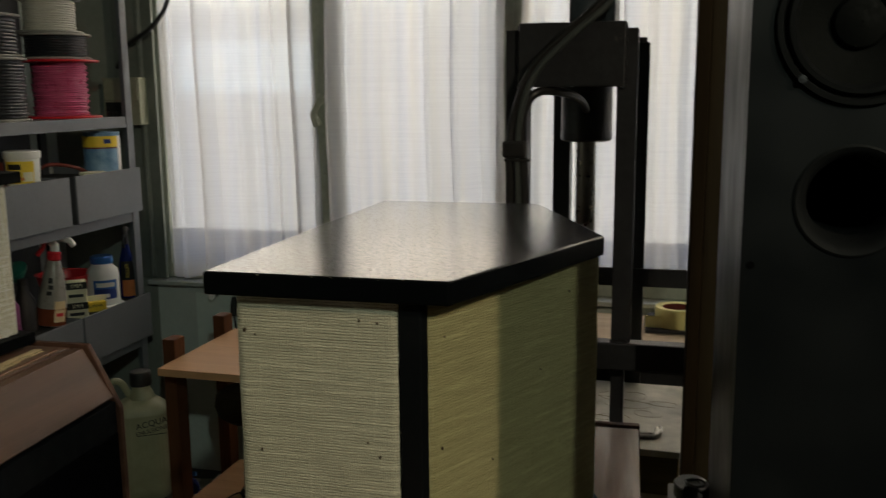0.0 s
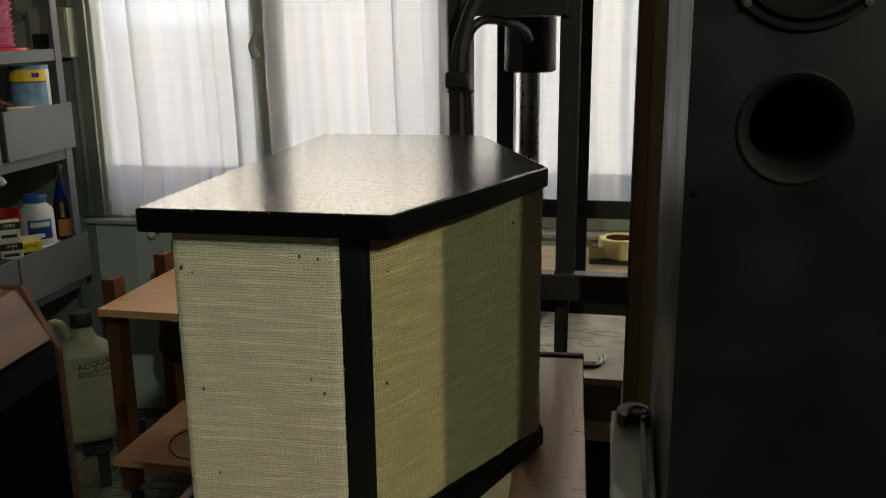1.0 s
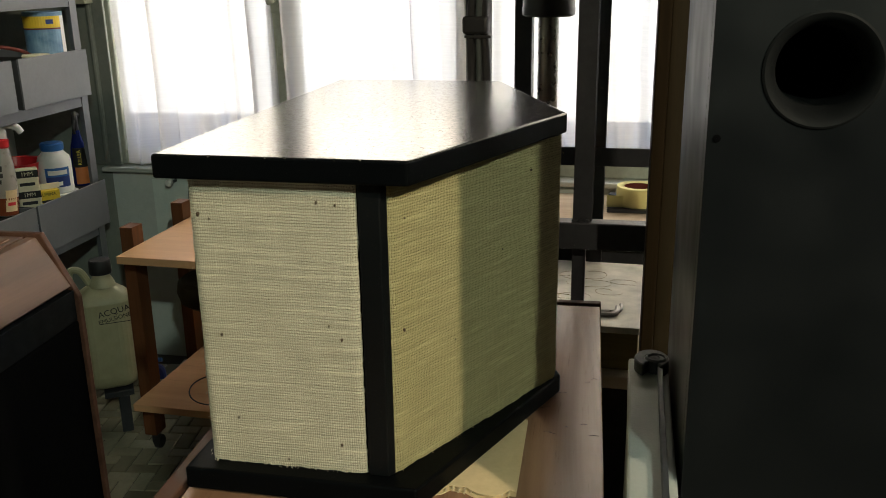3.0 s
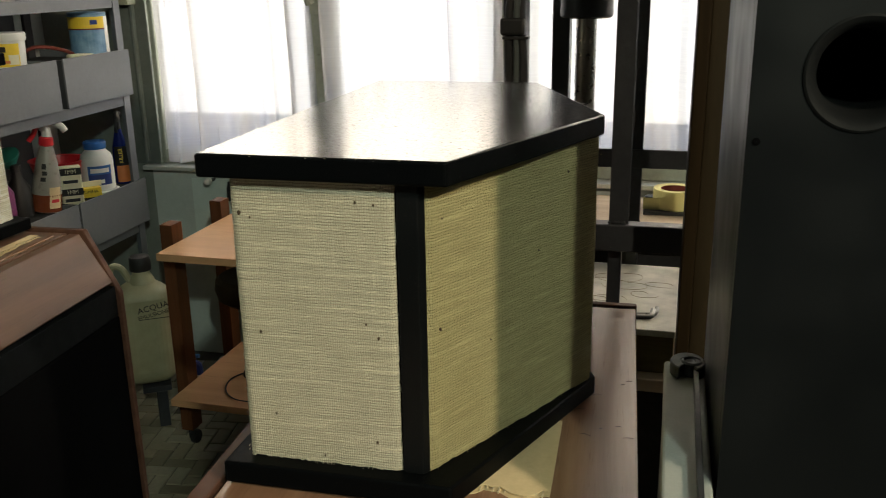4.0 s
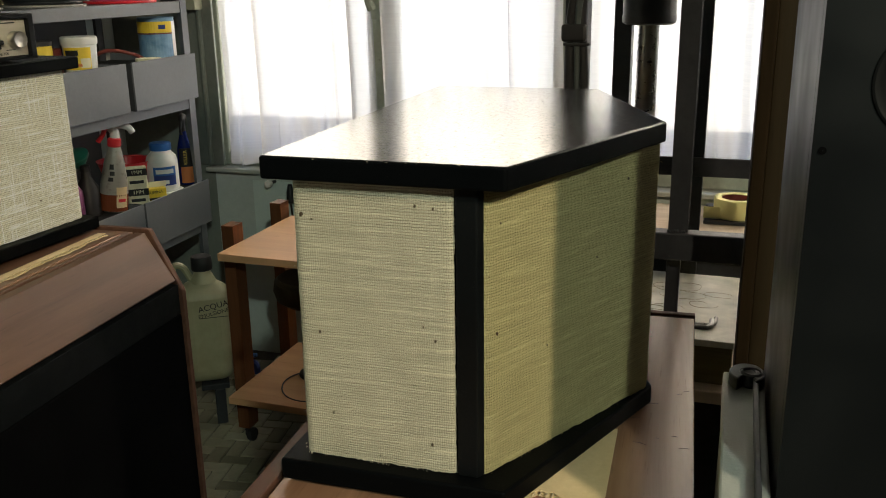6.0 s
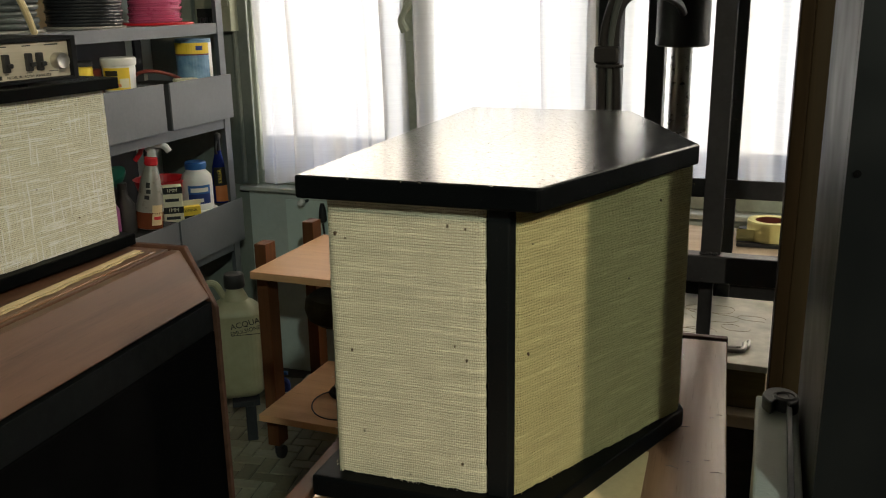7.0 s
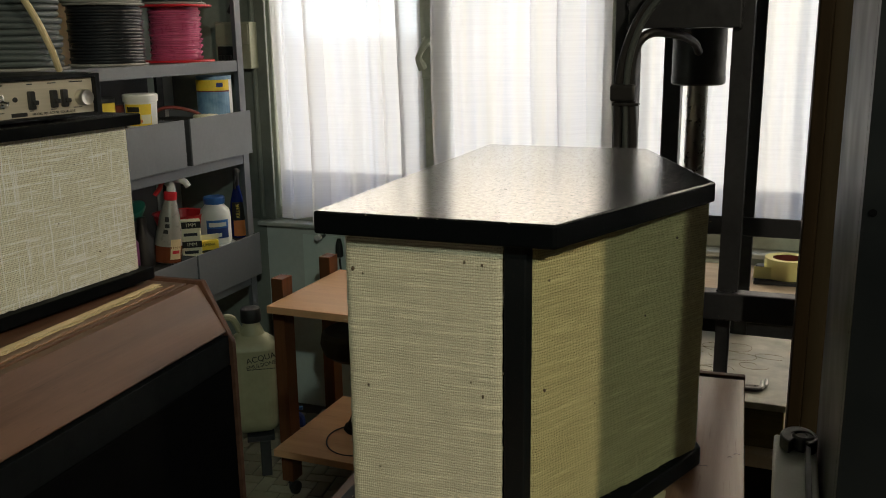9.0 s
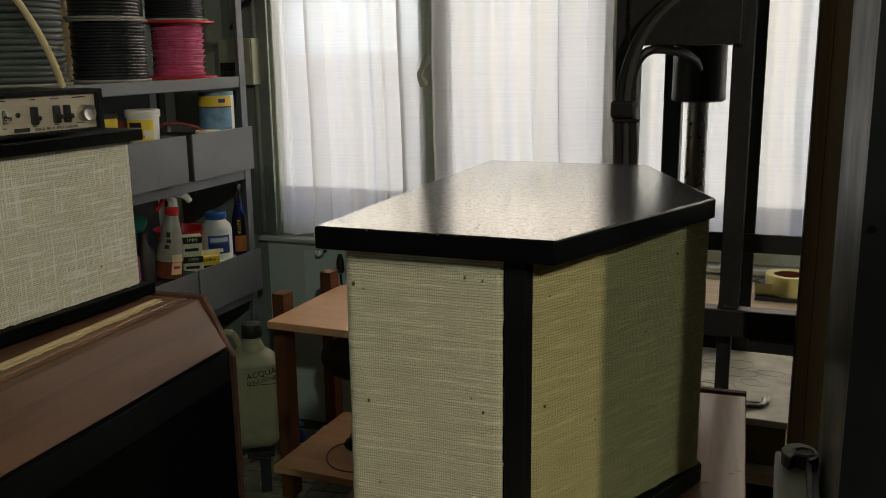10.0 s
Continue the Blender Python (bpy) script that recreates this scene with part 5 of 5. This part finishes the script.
# ---- bench under the window ----
bn = thing("workbench", "worn plywood workbench under the window", "bench", pose(0, 0, 0))
part("bench_top", box(B(), 0.10, 2.4, 1.64, YW - 0.04, 0.675, 0.700, 0.002), PLY, bn)
part("apron", box(B(), 0.12, 2.38, 1.66, 1.68, 0.58, 0.6745, 0.002), STEEL_DARK, bn)
for x in (0.13, 2.3):
    for y in (1.70, 2.08):
        part("leg", box(B(), x, x + 0.06, y, y + 0.06, 0, 0.6745, 0.003), BROWN, bn)
bd = tagged(part("dark_board", box(B(), 0.350, 0.60, 1.935, 2.12, 0.701, 0.711, 0.001), STEEL_DARK), "thin dark board under a roll of tape", "board")
tp = thing("tape_roll", "roll of yellow masking tape lying flat on a board", "tape", pose(0.440, 2.010, 0.7115) @ Matrix.Diagonal((1.12, 1.12, 1.18, 1)))
bm = B()
prof = [(0.040, 0), (0.057, 0), (0.058, 0.002), (0.058, 0.046), (0.057, 0.048), (0.040, 0.048), (0.0385, 0.047), (0.0385, 0.001)]
rings = [[bm.verts.new((r * math.cos(2 * math.pi * i / 44), r * math.sin(2 * math.pi * i / 44), z)) for i in range(44)] for r, z in prof]
for a, b in zip(rings, rings[1:] + rings[:1]):
    for i in range(44):
        bm.faces.new((a[i], a[(i + 1) % 44], b[(i + 1) % 44], b[i]))
part("winding", bm, TAPE, tp)
part("core", wrap(0.0383, 0.002, 0.046, -180, 180, 0.0383, 40), RUST, tp, "printed cardboard core")
part("loose_end", box(B(), -0.082, -0.040, -0.044, -0.043, 0.0, 0.03, 0.0003), TAPE, tp)
for x, y in ((0.370, 2.105), (0.410, 2.130), (0.453, 2.138), (0.50, 2.135), (0.365, 2.060)):
    tagged(part("rubber_washer", lathe(B(), [(0.006, 0), (0.019, 0), (0.020, 0.003), (0.019, 0.006), (0.006, 0.006)], (x, y, 0.7115 if y < 2.12 else 0.7005), 26), RUBBER), "round black rubber washer on the bench", "washer", "washers")

# ---- black tower loudspeaker, its stand, spanner and the brown board ----
stn = thing("grey_stand", "speckled grey upright stand beside a tall black loudspeaker", "stand", pose(0, 0, 0))
part("stand_top", box(B(), 0.4115, 0.4495, -0.34, 0.153, 1.008, 1.030, 0.0025), GREY_SLAB, stn)
part("stand_body", box(B(), 0.4130, 0.4485, -0.338, 0.151, 0.0, 1.0075, 0.002), GREY_SLAB, stn)
tw = thing("tower_loudspeaker", "tall satin black loudspeaker with a woofer and round port", "speaker", pose(0.4545, -0.075, 0.0, 0, -0.12, 0))
WOOF, PORT = (0.069, 1.455), (0.0690, 1.339)


def baffle(x0, x1, z0, z1, holes, y, depth):
    """A board in the x, z plane pierced by round holes."""
    bm = B()
    def loop(y, hole=None):
        if hole:
            cx, cz, r = hole
            vs = [bm.verts.new((cx + r * math.cos(2 * math.pi * k / 56), y, cz + r * math.sin(2 * math.pi * k / 56))) for k in range(56)]
        else:
            vs = [bm.verts.new(p) for p in ((x0, y, z0), (x1, y, z0), (x1, y, z1), (x0, y, z1))]
        return vs, [bm.edges.new((a, b)) for a, b in zip(vs, vs[1:] + vs[:1])]
    sets = []
    for yy in (y, y + depth):
        loops = [loop(yy)] + [loop(yy, h) for h in holes]
        bmesh.ops.triangle_fill(bm, edges=[e for _, es in loops for e in es], use_beauty=True)
        sets.append([vs for vs, _ in loops])
    for a, b in zip(*sets):
        n = len(a)
        for k in range(n):
            bm.faces.new((a[k], a[(k + 1) % n], b[(k + 1) % n], b[k]))
    return bm


part("baffle", baffle(0.0, 0.24, 0.0, 1.86, [(*WOOF, 0.052), (*PORT, 0.0345)], 0.0, 0.018), TOWER_BLACK, tw, flat=True)
bm = box(B(), 0.0, 0.018, 0.0182, 0.285, 0.0, 1.86, 0.001)
part("side_panel", bm, TOWER_BLACK, tw)
part("side_panel", box(B(), 0.222, 0.24, 0.0182, 0.285, 0.0, 1.86, 0.001), TOWER_BLACK, tw)
part("top_panel", box(B(), 0.0182, 0.2218, 0.0182, 0.267, 1.842, 1.86), TOWER_BLACK, tw)
part("bottom_panel", box(B(), 0.0182, 0.2218, 0.0182, 0.267, 0.0, 0.018), TOWER_BLACK, tw)
part("back_panel", box(B(), 0.0182, 0.2218, 0.267, 0.285, 0.0, 1.86), TOWER_BLACK, tw)
toY = Matrix.Rotation(radians(-90), 4, "X")


def turned_shell(profile, cx, cz, seg=56):
    bm = B()
    rings = [[bm.verts.new((cx + r * math.cos(2 * math.pi * k / seg), y, cz + r * math.sin(2 * math.pi * k / seg))) for k in range(seg)] for r, y in profile]
    for a, b in zip(rings, rings[1:]):
        for k in range(seg):
            bm.faces.new((a[k], a[(k + 1) % seg], b[(k + 1) % seg], b[k]))
    return bm


wf = part("woofer", turned_shell([(0.0535, 0.0), (0.0535, -0.004), (0.050, -0.0045), (0.049, -0.001), (0.048, 0.004)], *WOOF), PORT_GREY, tw, "dark ring of the woofer")
part("surround", turned_shell([(0.0485, 0.0005), (0.046, -0.0045), (0.043, -0.005), (0.040, 0.001)], *WOOF), PORT_GREY, wf)
part("cone", turned_shell([(0.040, 0.001), (0.018, 0.018), (0.016, 0.013), (0.009, 0.009), (0.0005, 0.008)], *WOOF), CONE, wf)
for k in range(4):
    a = radians(45 + 90 * k)
    part("screw", turned_shell([(0.0028, -0.0045), (0.0028, -0.0058), (0.0003, -0.0060)], WOOF[0] + 0.0515 * math.cos(a), WOOF[1] + 0.0515 * math.sin(a), 14), STEEL_DARK, wf)
po = part("port", turned_shell([(0.0375, 0.0), (0.0375, -0.0012), (0.0360, -0.0020), (0.0335, -0.0008), (0.0305, 0.003), (0.0280, 0.010), (0.0268, 0.024), (0.0265, 0.15), (0.001, 0.151)], *PORT), PORT_GREY, tw, "dark grey flared port ring")
part("screw", turned_shell([(0.0026, 0.0), (0.0026, -0.001), (0.0003, -0.0012)], 0.0065, 1.294, 14), GRILLE_CLOTH, tw)

wr = thing("spanner", "dark steel ring spanner lying on the grey stand", "spanner", pose(0.4330, 0.126, 1.0305, 0, 0, 0))
pts = []
for k in range(28):
    a = radians(-95 + 300 * k / 27)
    pts.append((0.0165 * math.cos(a + 0.6), 0.0205 * math.sin(a + 0.6)))
inner_pts = [(x * 0.38, y * 0.38) for x, y in pts][::-1]
part("jaw", prism(B(), pts + inner_pts, 0.0, 0.013, 0.0012, 1), STEEL_DARK, wr)
part("shank", run([(-0.0022, 0.001), (0.0022, 0.001), (0.0026, 0.010), (-0.0020, 0.010)], -0.36, -0.012, 0.0008), STEEL_DARK, wr).matrix_basis = Matrix.Translation((0.0075, 0, 0)) @ Matrix.Rotation(radians(-0.3), 4, "Z")
part("hub", lathe(B(), [(0.009, 0.0), (0.0105, 0.002), (0.0105, 0.013), (0.0085, 0.0145), (0.0075, 0.0125), (0.002, 0.0122)], (0.004, -0.001, 0), 28), STEEL_DARK, wr)

br = thing("wood_post", "tall dark brown wooden post beside the press", "post", pose(0, 0, 0))
part("post", box(B(), 0.4415, 0.4640, 0.90, 1.00, 0, 2.6, 0.003), BROWN, br)
part("board", box(B(), 0.4642, 0.70, 0.915, 0.95, 0, 2.6, 0.002), BROWN, br)
